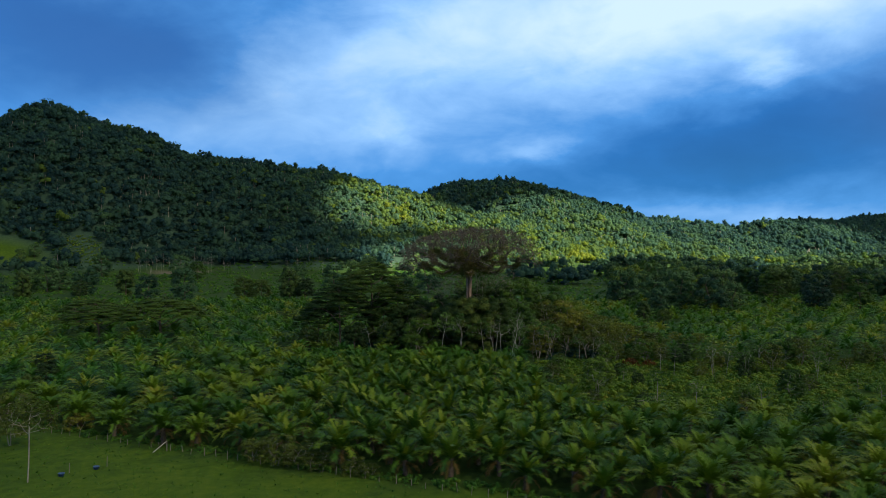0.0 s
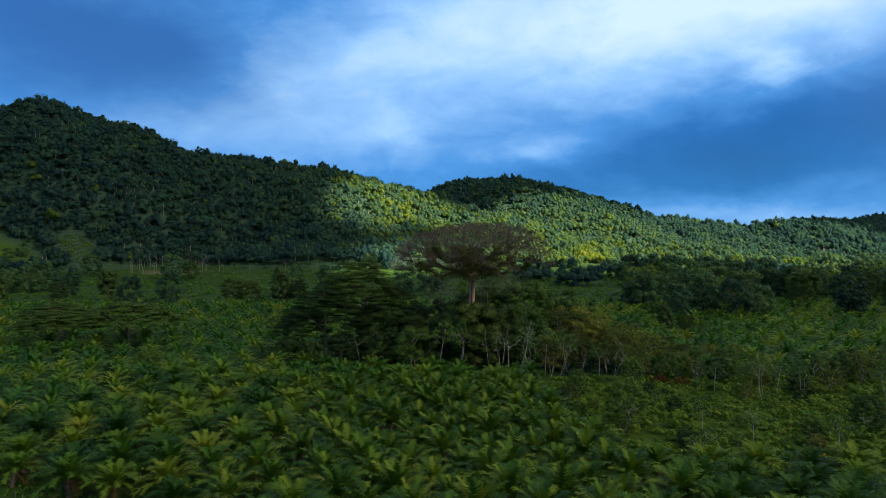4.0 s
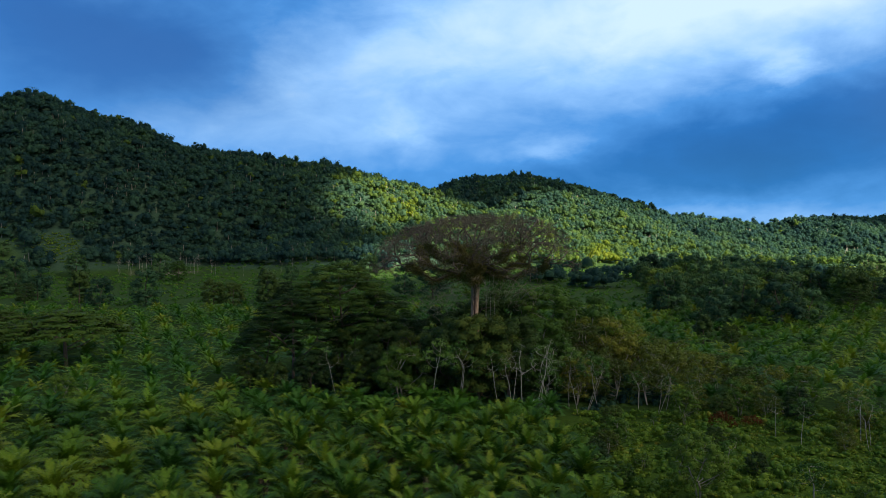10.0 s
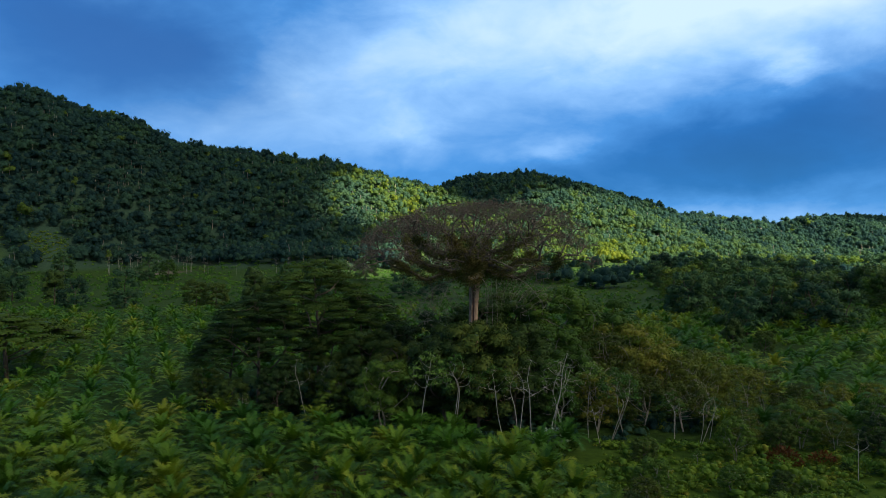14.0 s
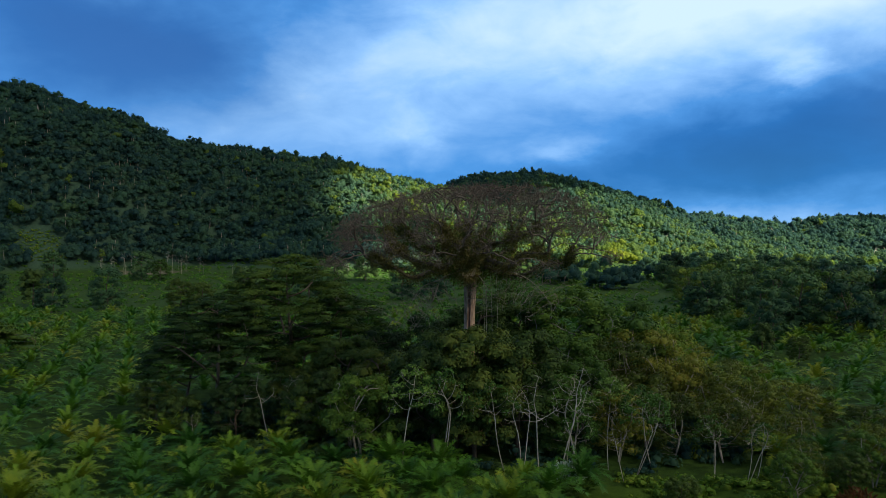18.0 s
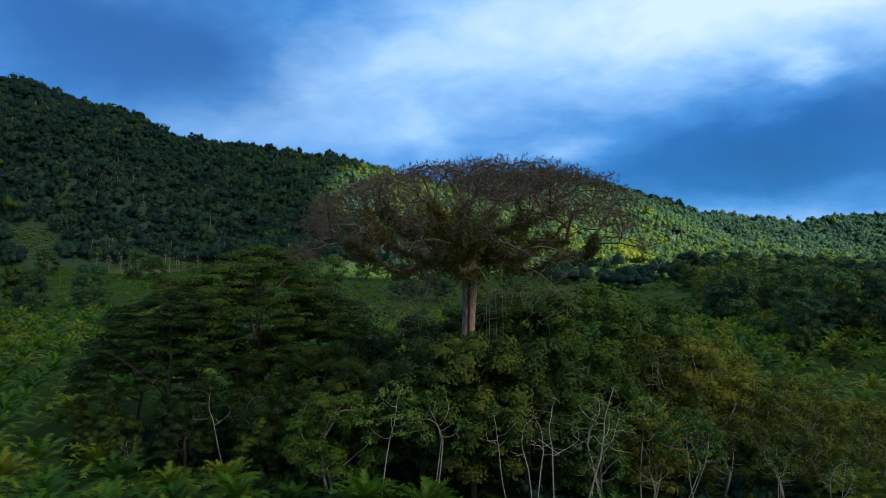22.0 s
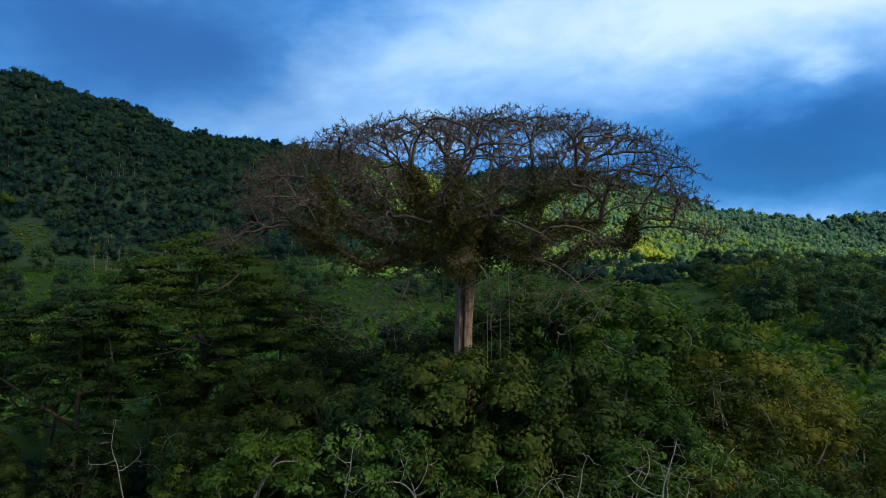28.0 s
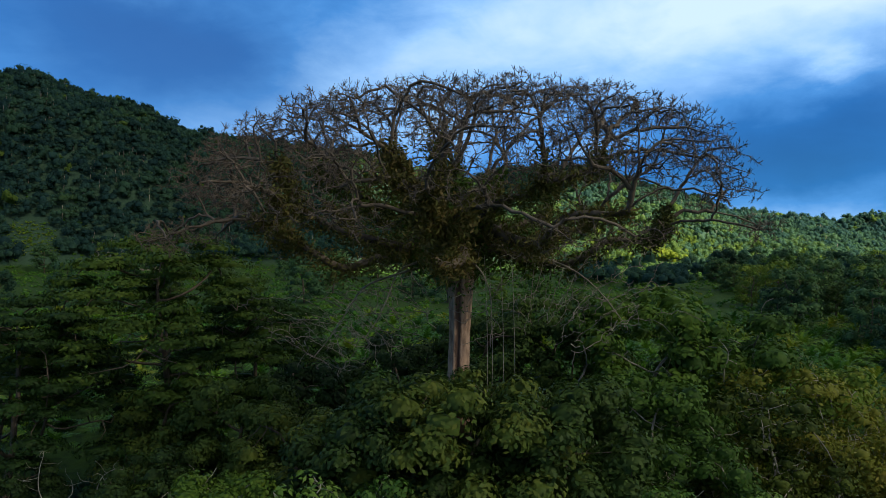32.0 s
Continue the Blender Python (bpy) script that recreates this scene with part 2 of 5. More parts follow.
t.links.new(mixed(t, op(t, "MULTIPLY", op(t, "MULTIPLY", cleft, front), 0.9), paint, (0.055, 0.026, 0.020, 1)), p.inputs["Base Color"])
BARK_GREY = bark_material("grey_twig_bark", (0.020, 0.016, 0.013), (0.130, 0.101, 0.080), 0.9, 1.5)
BARK_BOUGH = bark_material("dead_bough_bark", (0.07, 0.058, 0.048), (0.24, 0.205, 0.17), 1.2, 1.5)
BARK_DARK = bark_material("dark_bark", (0.04, 0.03, 0.022), (0.13, 0.10, 0.075), 2.0, 4.0)
BARK_PALE = bark_material("pale_bark", (0.10, 0.09, 0.075), (0.34, 0.31, 0.27), 2.5, 2.0)
BARK_WHITE = bark_material("whitish_bark", (0.15, 0.14, 0.12), (0.38, 0.36, 0.32), 2.5, 2.0)
WOOD_POST = bark_material("weathered_post", (0.07, 0.06, 0.05), (0.24, 0.215, 0.18), 4.0, 6.0)


def ground_material():
    m, t, p, o = material("valley_ground")
    pos = t.nodes.new("ShaderNodeNewGeometry").outputs["Position"]
    a = t.nodes.new("ShaderNodeAttribute")
    a.attribute_name = "pasture"
    n1, n2, n3 = noised(t, pos, 0.04, 5.0), noised(t, pos, 0.6, 6.0, 0.65), noised(t, pos, 6.0, 5.0, 0.7)
    grass = ramp(t, op(t, "ADD", op(t, "MULTIPLY", n1.outputs["Fac"], 0.4), op(t, "MULTIPLY", n2.outputs["Fac"], 0.6)), [(0.34, (0.026, 0.062, 0.005)), (0.5, (0.062, 0.120, 0.007)), (0.64, (0.098, 0.148, 0.010))])
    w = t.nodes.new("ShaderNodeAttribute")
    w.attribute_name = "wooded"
    e = t.nodes.new("ShaderNodeAttribute")
    e.attribute_name = "bare"
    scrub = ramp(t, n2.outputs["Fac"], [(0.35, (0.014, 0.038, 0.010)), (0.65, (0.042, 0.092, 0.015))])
    # forest ground lightened and blued in colour to lift shade between crowns
    lifted_floor = ramp(t, n2.outputs["Fac"], [(0.35, (0.026, 0.058, 0.050)), (0.65, (0.050, 0.100, 0.070))])
    earth = ramp(t, n2.outputs["Fac"], [(0.35, (0.09, 0.075, 0.058)), (0.65, (0.21, 0.175, 0.14))])
    col = mixed(t, a.outputs["Fac"], mixed(t, w.outputs["Fac"], scrub, lifted_floor), grass)
    col = mixed(t, e.outputs["Fac"], col, earth)
    col = mixed(t, op(t, "MULTIPLY", n3.outputs["Fac"], 0.5), col, (0.02, 0.03, 0.005, 1))
    t.links.new(col, p.inputs["Base Color"])
    p.inputs["Roughness"].default_value = 0.95
    p.inputs["Specular IOR Level"].default_value = 0.1
    bp = t.nodes.new("ShaderNodeBump")
    bp.inputs["Strength"].default_value, bp.inputs["Distance"].default_value = 0.8, 0.15
    t.links.new(n3.outputs["Fac"], bp.inputs["Height"])
    t.links.new(bp.outputs[0], p.inputs["Normal"])
    return m


GROUND = ground_material()


# ---------------- mesh helpers ----------------
rng = np.random.default_rng(7)


def mesh_of(name, verts, tris=None, quads=None, mat=None, tint=None, smooth=False):
    """A mesh from numpy arrays: corner places, triangles and quads; tint: one number a corner."""
    me = bpy.data.meshes.new(name)
    verts = np.asarray(verts, np.float32)
    tris = np.zeros((0, 3), np.int32) if tris is None else np.asarray(tris, np.int32)
    quads = np.zeros((0, 4), np.int32) if quads is None else np.asarray(quads, np.int32)
    me.vertices.add(len(verts))
    me.vertices.foreach_set("co", verts.ravel())
    me.loops.add(tris.size + quads.size)
    me.loops.foreach_set("vertex_index", np.concatenate([tris.ravel(), quads.ravel()]).astype(np.int32))
    me.polygons.add(len(tris) + len(quads))
    start = np.concatenate([np.arange(len(tris)) * 3, tris.size + np.arange(len(quads)) * 4]).astype(np.int32)
    me.polygons.foreach_set("loop_start", start)
    if smooth:
        me.polygons.foreach_set("use_smooth", np.ones(len(start), bool))
    if tint is not None:
        me.attributes.new("tint", "FLOAT", "POINT").data.foreach_set("value", np.asarray(tint, np.float32))
    me.update(calc_edges=True)
    if mat:
        me.materials.append(mat)
    return me


def part(name, me, parent, label=""):
    ob = new(name, me)
    ob.parent = parent
    return tagged(ob, label)


def unit(v):
    v = np.asarray(v, float)
    return v / np.maximum(np.linalg.norm(v, axis=-1, keepdims=True), 1e-9)


def sphere_dirs(n, r):
    return unit(r.normal(size=(n, 3)))


def leaves(centres, normals, length, width, r, spread=0.5):
    """Rhombic leaves: each lies across its normal, turned at random. Returns corners and quads."""
    n = len(centres)
    nrm = unit(normals + r.normal(size=(n, 3)) * spread)
    a = unit(np.cross(nrm, sphere_dirs(n, r)))
    b = np.cross(nrm, a)
    L = (length * r.uniform(0.7, 1.3, n))[:, None] * 0.5
    Wd = (width * r.uniform(0.7, 1.3, n))[:, None] * 0.5
    v = np.stack([centres - a * L, centres + b * Wd + nrm * L * 0.2, centres + a * L, centres - b * Wd + nrm * L * 0.2], 1).reshape(-1, 3)
    return v, np.arange(4 * n).reshape(n, 4)


def tubes(p0, p1, r0, r1, sides=4):
    """Many tapered tubes at once. Returns corners and quads."""
    p0, p1 = np.asarray(p0, float), np.asarray(p1, float)
    r0, r1 = np.asarray(r0, float), np.asarray(r1, float)
    d = unit(p1 - p0)
    ref = np.where(np.abs(d[:, 2:3]) < 0.9, np.array([[0, 0, 1.0]]), np.array([[1.0, 0, 0]]))
    a = unit(np.cross(d, ref))
    b = np.cross(d, a)
    n = len(p0)
    th = np.arange(sides) * 2 * np.pi / sides
    ring = a[:, None, :] * np.cos(th)[None, :, None] + b[:, None, :] * np.sin(th)[None, :, None]
    v = np.concatenate([p0[:, None] + ring * r0[:, None, None], p1[:, None] + ring * r1[:, None, None]], 1).reshape(-1, 3)
    k = np.arange(sides)
    q = np.stack([k, (k + 1) % sides, sides + (k + 1) % sides, sides + k], 1)
    return v, (q[None] + (np.arange(n) * 2 * sides)[:, None, None]).reshape(-1, 4)


def joined(pieces):
    """Join several (corners, faces) into one."""
    vs, fs, k = [], [], 0
    for v, f in pieces:
        vs.append(v)
        fs.append(f + k)
        k += len(v)
    return np.concatenate(vs), np.concatenate(fs)


def scattered(variants, places, turns, scales, tints, tall=None):
    """Copies of (corners, faces) variants joined into one mesh. Returns corners, faces and tints."""
    vs, fs, ts, k = [], [], [], 0
    for i in range(len(places)):
        v, f = variants[i % len(variants)]
        c, s = math.cos(turns[i]), math.sin(turns[i])
        sc = scales[i]
        up = sc if tall is None else tall[i]
        w = np.empty_like(v)
        w[:, 0] = (v[:, 0] * c - v[:, 1] * s) * sc + places[i][0]
        w[:, 1] = (v[:, 0] * s + v[:, 1] * c) * sc + places[i][1]
        w[:, 2] = v[:, 2] * up + places[i][2]
        vs.append(w)
        fs.append(f + k)
        ts.append(np.full(len(v), tints[i]))
        k += len(v)
    return np.concatenate(vs), np.concatenate(fs), np.concatenate(ts)


# ---------------- the land ----------------
def ease(t):
    t = np.clip(t, 0, 1)
    return t * t * (3 - 2 * t)


def waves(x, y, size, seed):
    """A cheap smooth noise from a few crossed sines, about -1 to 1."""
    r = np.random.default_rng(seed)
    out = np.zeros(np.shape(x))
    for k in range(7):
        a, ph = r.uniform(0, 2 * np.pi, 2)
        f = r.uniform(0.6, 1.9) * 2 * np.pi / size
        out = out + np.sin((x * math.cos(a) + y * math.sin(a)) * f + ph)
    return out / 4.0


RIDGES = [  # crest nodes: x, y, height, half width
    [(-2000, 500, 230, 520), (-1100, 760, 180, 420), (-610, 890, 190, 330), (-510, 915, 212, 320), (-450, 955, 194, 300), (-385, 990, 162, 290), (-335, 1020, 162, 320), (-285, 1055, 156, 340), (-200, 1050, 151, 340), (-140, 1080, 131, 350), (-60, 1160, 109, 400), (20, 1290, 92, 430)],
    [(-60, 1330, 90, 430), (40, 1350, 134, 380), (85, 1350, 167, 400), (130, 1350, 159, 400), (180, 1340, 141, 390), (230, 1330, 118, 360), (290, 1340, 84, 320), (345, 1350, 62, 320), (430, 1380, 92, 330), (640, 1600, 60, 400)],
    [(640, 1340, 86, 240), (900, 1560, 91, 400), (1300, 1950, 138, 500), (2200, 2300, 240, 600)],
]


def land(x, y):
    """Height of the ground."""
    x, y = np.asarray(x, float), np.asarray(y, float)
    floor = -6.0 + 6.0 * ease((y - 240) / 260) + 13.0 * ease((y - 430) / 420) + 0.25 * waves(x, y, 60, 3) * ease((y - 180) / 60)
    best = np.zeros(np.shape(x))
    for crest in RIDGES:
        for (xa, ya, ha, wa), (xb, yb, hb, wb) in zip(crest[:-1], crest[1:]):
            t = np.clip(((x - xa) * (xb - xa) + (y - ya) * (yb - ya)) / ((xb - xa) ** 2 + (yb - ya) ** 2), 0, 1)
            d = np.hypot(x - xa - t * (xb - xa), y - ya - t * (yb - ya))
            h, w = ha + t * (hb - ha), wa + t * (wb - wa)
            u = np.clip(d / (w * (1 + 0.10 * waves(x, y, 260, 5))), 0, 1)
            best = np.maximum(best, (h - 15) * (0.5 + 0.5 * np.cos(np.pi * u)) ** 0.9)
    return floor + best * (1 + 0.05 * waves(x, y, 170, 8))


def at_land(x, y):
    return float(land(x, y))


def fence_y(x):
    """The far edge of the pasture, along which the fence runs."""
    return 92.7 - 0.45 * x


def spaced(lo, hi, n, near, sharp):
    u = np.linspace(-1, 1, n)
    s = np.sinh(u * sharp) / np.sinh(sharp)
    return np.where(s < 0, near + s * (near - lo), near + s * (hi - near))


gx, gy = spaced(-4200, 4200, 260, 0, 3.2), spaced(-3000, 4600, 330, 160, 2.6)
GX, GY = np.meshgrid(gx, gy)
GZ = land(GX, GY)
quads = (np.arange(len(gx) - 1)[None, :] + (np.arange(len(gy) - 1) * len(gx))[:, None])[..., None] + np.array([0, 1, len(gx) + 1, len(gx)])
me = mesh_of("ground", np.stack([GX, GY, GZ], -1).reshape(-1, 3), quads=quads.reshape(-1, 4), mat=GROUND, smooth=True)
near_past = ease((fence_y(GX) - GY) / 4 + 0.5) * ease((66 - GX) / 10) + 0.6 * ease((GX - 16) / 8) * ease((GY - 122) / 8) * ease((208 - GY) / 6)
far_past = ease(1.5 - np.hypot((GX + 432) / 54, (GY - 668) / 26) * 1.2)
me.attributes.new("pasture", "FLOAT", "POINT").data.foreach_set("value", np.clip(near_past + far_past, 0, 1).astype(np.float32).ravel())
GB = -6.0 + 6.0 * ease((GY - 240) / 260) + 13.0 * ease((GY - 430) / 420)
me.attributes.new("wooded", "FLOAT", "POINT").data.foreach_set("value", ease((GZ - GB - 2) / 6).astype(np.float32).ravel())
me.attributes.new("bare", "FLOAT", "POINT").data.foreach_set("value", ease(1.6 - 1.3 * np.hypot((GX + 272) / 30, (GY - 716) / 20)).astype(np.float32).ravel())
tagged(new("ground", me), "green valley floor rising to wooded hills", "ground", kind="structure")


# ---------------- the cloud bank between the sun and the valley ----------------
def cloud_bank():
    """An unseen broken sheet of cloud far up towards the sun, added to shade the valley; through its one wide gap the
    sun reaches the middle hill.
    """
    m, t, p, o = material("cloud")
    t.nodes.remove(p)
    tl = t.nodes.new("ShaderNodeBsdfTranslucent")
    tl.inputs[0].default_value = (0.24, 0.24, 0.24, 1)
    thin_cloud = t.nodes.new("ShaderNodeBsdfTransparent")
    mx = t.nodes.new("ShaderNodeMixShader")
    mx.inputs[0].default_value = 0.08
    t.links.new(tl.outputs[0], mx.inputs[1])
    t.links.new(thin_cloud.outputs[0], mx.inputs[2])
    t.links.new(mx.outputs[0], o.inputs[0])
    far = 4200.0
    side = Vector((0, 0, 1)).cross(sun_way).normalized()
    up = sun_way.cross(side)
    gap = [((160, 1080, 62), 230, 105), ((310, 900, 26), 240, 100), ((-95, 950, 88), 92, 50), ((600, 1130, 50), 260, 80), ((480, 1300, 75), 260, 100), ((330, 700, 12), 190, 42), ((0, 780, 20), 140, 44)]
    step = 22.0
    a = np.arange(-2100, 2100, step)
    b = np.arange(-1500, 1500, step)
    mid = Vector((150, 1080, 62))
    A, B = np.meshgrid(a, b)
    hole = np.full(A.shape, 9.0)
    for place, wa, wb in gap:
        q = Vector(place) - mid
        hole = np.minimum(hole, np.hypot((A - q.dot(side)) / wa, (B - q.dot(up)) / wb))
    r = np.random.default_rng(5)
    thin = hole + 0.25 * waves(A, B, 160, 41) + 0.22 * r.random(A.shape)
    thick = np.sqrt(np.clip(thin - 1.0, 0, 4)) * 160 + 30 * waves(A, B, 300, 43)
    base = np.array(mid) + np.array(sun_way) * far
    V = base + A[..., None] * np.array(side) + B[..., None] * np.array(up) + thick[..., None] * np.array(sun_way)
    solid = thin > 1.0
    keep = solid[:-1, :-1] & solid[1:, :-1] & solid[:-1, 1:] & solid[1:, 1:]
    i, j = np.nonzero(keep)
    k = i * len(a) + j
    me = mesh_of("cloud_bank", V.reshape(-1, 3), quads=np.stack([k, k + 1, k + len(a) + 1, k + len(a)], 1), mat=m, smooth=True)
    tagged(new("cloud_bank", me), "unseen broken grey cloud bank that shades the valley from high up", "cloud", kind="structure")


cloud_bank()


# ---------------- far woods on the hills ----------------
def ball(n=1):
    """A small faceted ball: corners and triangles."""
    b = bmesh.new()
    bmesh.ops.create_icosphere(b, subdivisions=n, radius=1.0)
    bmesh.ops.delete(b, geom=[x for x in b.faces if x.normal.z < -0.6], context="FACES")
    b.verts.index_update()
    v = np.array([x.co[:] for x in b.verts])
    f = np.array([[x.index for x in y.verts] for y in b.faces])
    b.free()
    return v, f


BALL_V, BALL_F = ball()


def clump_crown(r, lumps, each, leaf, flat=0.75, wide=0.62, body=0.72, small=0.20, big=0.42):
    """A crown of unit radius: rounded lumps, each a body with leaf sprays standing off it. Corners and triangles."""
    cs = sphere_dirs(lumps, r) * r.uniform(0.25, wide, (lumps, 1))
    cs[:, 2] = np.abs(cs[:, 2]) * 1.1 - 0.12
    pts, nrm, solid = [], [], []
    for c in cs:
        d = sphere_dirs(each, r)
        d[:, 2] = np.abs(d[:, 2]) * 1.2 - 0.5
        d = unit(d)
        rad = r.uniform(small, big)
        pts.append(c + d * rad * np.array([1, 1, flat]) * r.uniform(0.85, 1.25, (each, 1)))
        nrm.append(d)
        if body:
            solid.append((c + BALL_V * rad * body * np.array([1, 1, flat]) * r.uniform(0.75, 1.2, (len(BALL_V), 1)), BALL_F))
    v, f = leaves(np.concatenate(pts), np.concatenate(nrm), leaf, leaf * 0.8, r, 0.32)
    return joined(solid + [(v, f[:, [0, 1, 2]])])


def far_crown(r, lumps, sprays, leaf):
    """A forest crown seen from far off: loose heads of leaf sprays round small dense bodies. Corners and triangles."""
    pieces, pts, nrm = [], [], []
    for k in range(lumps):
        c = r.normal(size=3) * np.array([0.36, 0.36, 0.26]) + np.array([0, 0, 0.05])
        rad = r.uniform(0.36, 0.60)
        pieces.append((c + BALL_V * rad * 0.80 * r.uniform(0.7, 1.2, (len(BALL_V), 1)), BALL_F))
        d = sphere_dirs(sprays, r)
        d[:, 2] = np.abs(d[:, 2]) * 1.2 - 0.40
        d = unit(d)
        pts.append(c + d * rad * r.uniform(0.75, 1.12, (sprays, 1)))
        nrm.append(d)
    v, f = leaves(np.concatenate(pts), np.concatenate(nrm), leaf, leaf * 0.85, r, 0.40)
    return joined(pieces + [(v, f[:, [0, 1, 2]])])


r = np.random.default_rng(21)
FAR_CROWNS = [far_crown(r, int(r.integers(3, 7)), 32, 0.23) for k in range(20)]


def hidden_behind(x, y, z, eye=(6.0, 80.0, 24.0)):
    """True where the land itself stands between the valley and a tree top."""
    out = np.zeros(len(x), bool)
    for f in np.linspace(0.35, 0.97, 28):
        px, py = eye[0] + (x - eye[0]) * f, eye[1] + (y - eye[1]) * f
        out |= land(px, py) + 10 > eye[2] + (z - eye[2]) * f + 3
    return out


def far_woods(step, y0, y1, seed):
    r = np.random.default_rng(seed)
    ys = np.arange(y0, y1, step)
    xs = np.arange(-1700, 2300, step)
    X, Y = [a.ravel() for a in np.meshgrid(xs, ys)]
    X, Y = X + r.uniform(-0.45, 0.45, len(X)) * step, Y + r.uniform(-0.45, 0.45, len(Y)) * step
    view = np.abs(X - 2) < 0.64 * Y + 25
    X, Y = X[view], Y[view]
    Z = land(X, Y)
    base = -6.0 + 6.0 * ease((Y - 240) / 260) + 13.0 * ease((Y - 430) / 420)
    wooded = (Z - base > 3 + 4 * (X < 60) + 5 * waves(X, Y, 130, 11)) & (np.hypot((X + 432) / 56, (Y - 668) / 27) > 1.05) & (np.hypot((X + 272) / 30, (Y - 712) / 22) > 1.0) & (np.hypot((X + 365) / 26, (Y - 706) / 20) > 1.0)
    X, Y, Z = X[wooded], Y[wooded], Z[wooded]
    hid = hidden_behind(X, Y, Z + 17)
    keep = ~hid | (r.random(len(X)) < 0.02)
    keep &= (Y < 1000) | (r.random(len(X)) < 0.72)
    return X[keep], Y[keep], Z[keep], r


X, Y, Z, r = far_woods(6.6, 480, 1900, 31)
n = len(X)
scl = 3.8 + 4.0 * r.random(n) ** 1.8 + r.uniform(1.5, 4.0, n) * (r.random(n) < 0.13) + 0.8 * (Y > 1000)
tallness = scl * r.uniform(0.8, 1.25, n)
# tint rises where the sun patches fall, painting those crowns brighter
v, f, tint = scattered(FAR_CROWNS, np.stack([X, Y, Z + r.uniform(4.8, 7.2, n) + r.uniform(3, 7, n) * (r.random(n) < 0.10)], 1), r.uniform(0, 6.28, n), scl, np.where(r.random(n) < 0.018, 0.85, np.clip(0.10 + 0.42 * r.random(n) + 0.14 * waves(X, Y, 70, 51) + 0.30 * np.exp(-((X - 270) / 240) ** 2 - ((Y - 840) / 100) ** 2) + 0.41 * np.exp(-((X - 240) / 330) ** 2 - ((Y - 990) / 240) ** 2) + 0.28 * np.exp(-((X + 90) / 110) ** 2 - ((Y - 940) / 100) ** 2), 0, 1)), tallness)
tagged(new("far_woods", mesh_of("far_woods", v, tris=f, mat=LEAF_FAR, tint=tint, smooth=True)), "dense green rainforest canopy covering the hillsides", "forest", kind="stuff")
trunk = r.random(n) < 0.10
p0 = np.stack([X[trunk], Y[trunk], Z[trunk] - 1], 1)
v, f = tubes(p0, p0 + np.array([0, 0, 13.0]) + r.normal(size=p0.shape) * 0.8, np.full(len(p0), 0.34), np.full(len(p0), 0.2), 3)
tagged(new("far_trunks", mesh_of("far_trunks", v, quads=f, mat=BARK_PALE)), "pale trunks standing in the hillside forest", "forest", kind="stuff")


# ---------------- trees and shrubs of the valley ----------------
def curve_points(a, b, bow, k):
    """k + 1 points from a to b, bowed by the vector bow in the middle."""
    t = np.linspace(0, 1, k + 1)[:, None]
    return a + (b - a) * t + bow * (4 * t * (1 - t))


def limb_tubes(points, ra, rb, sides):
    rr = np.linspace(ra, rb, len(points))
    return tubes(points[:-1], points[1:], rr[:-1], rr[1:], sides)


def colonise(seeds, marks, reach, kill, step, rounds, r, wander=0.38):
    """Grow branches from the seed nodes towards the marks. Returns node places and parents."""
    pos = [np.array(p, float) for p, _ in seeds]
    par = [q for _, q in seeds]
    marks = marks.copy()
    near = np.full(len(marks), 1e9)
    who = np.zeros(len(marks), int)

    def see(ids):
        Q = np.array([pos[i] for i in ids])
        d = np.linalg.norm(marks[:, None] - Q[None], axis=2)
        j = d.argmin(1)
        m = d[np.arange(len(marks)), j]
        better = m < near
        near[better] = m[better]
        who[better] = np.array(ids)[j[better]]

    see(list(range(len(pos))))
    for _ in range(rounds):
        live = near > kill
        marks, near, who = marks[live], near[live], who[live]
        if not len(marks):
            break
        hit = near < reach
        if not hit.any():
            break
        fresh = []
        for i in np.unique(who[hit]):
            sel = hit & (who == i)
            way = unit(marks[sel] - pos[i]).sum(0) + r.normal(size=3) * wander
            ln = np.linalg.norm(way)
            if ln < 1e-3:
                continue
            p = pos[i] + way / ln * step
            pos.append(p)
            par.append(int(i))
            fresh.append(len(pos) - 1)
        if not fresh:
            break
        see(fresh)
    return np.array(pos), np.array(par)


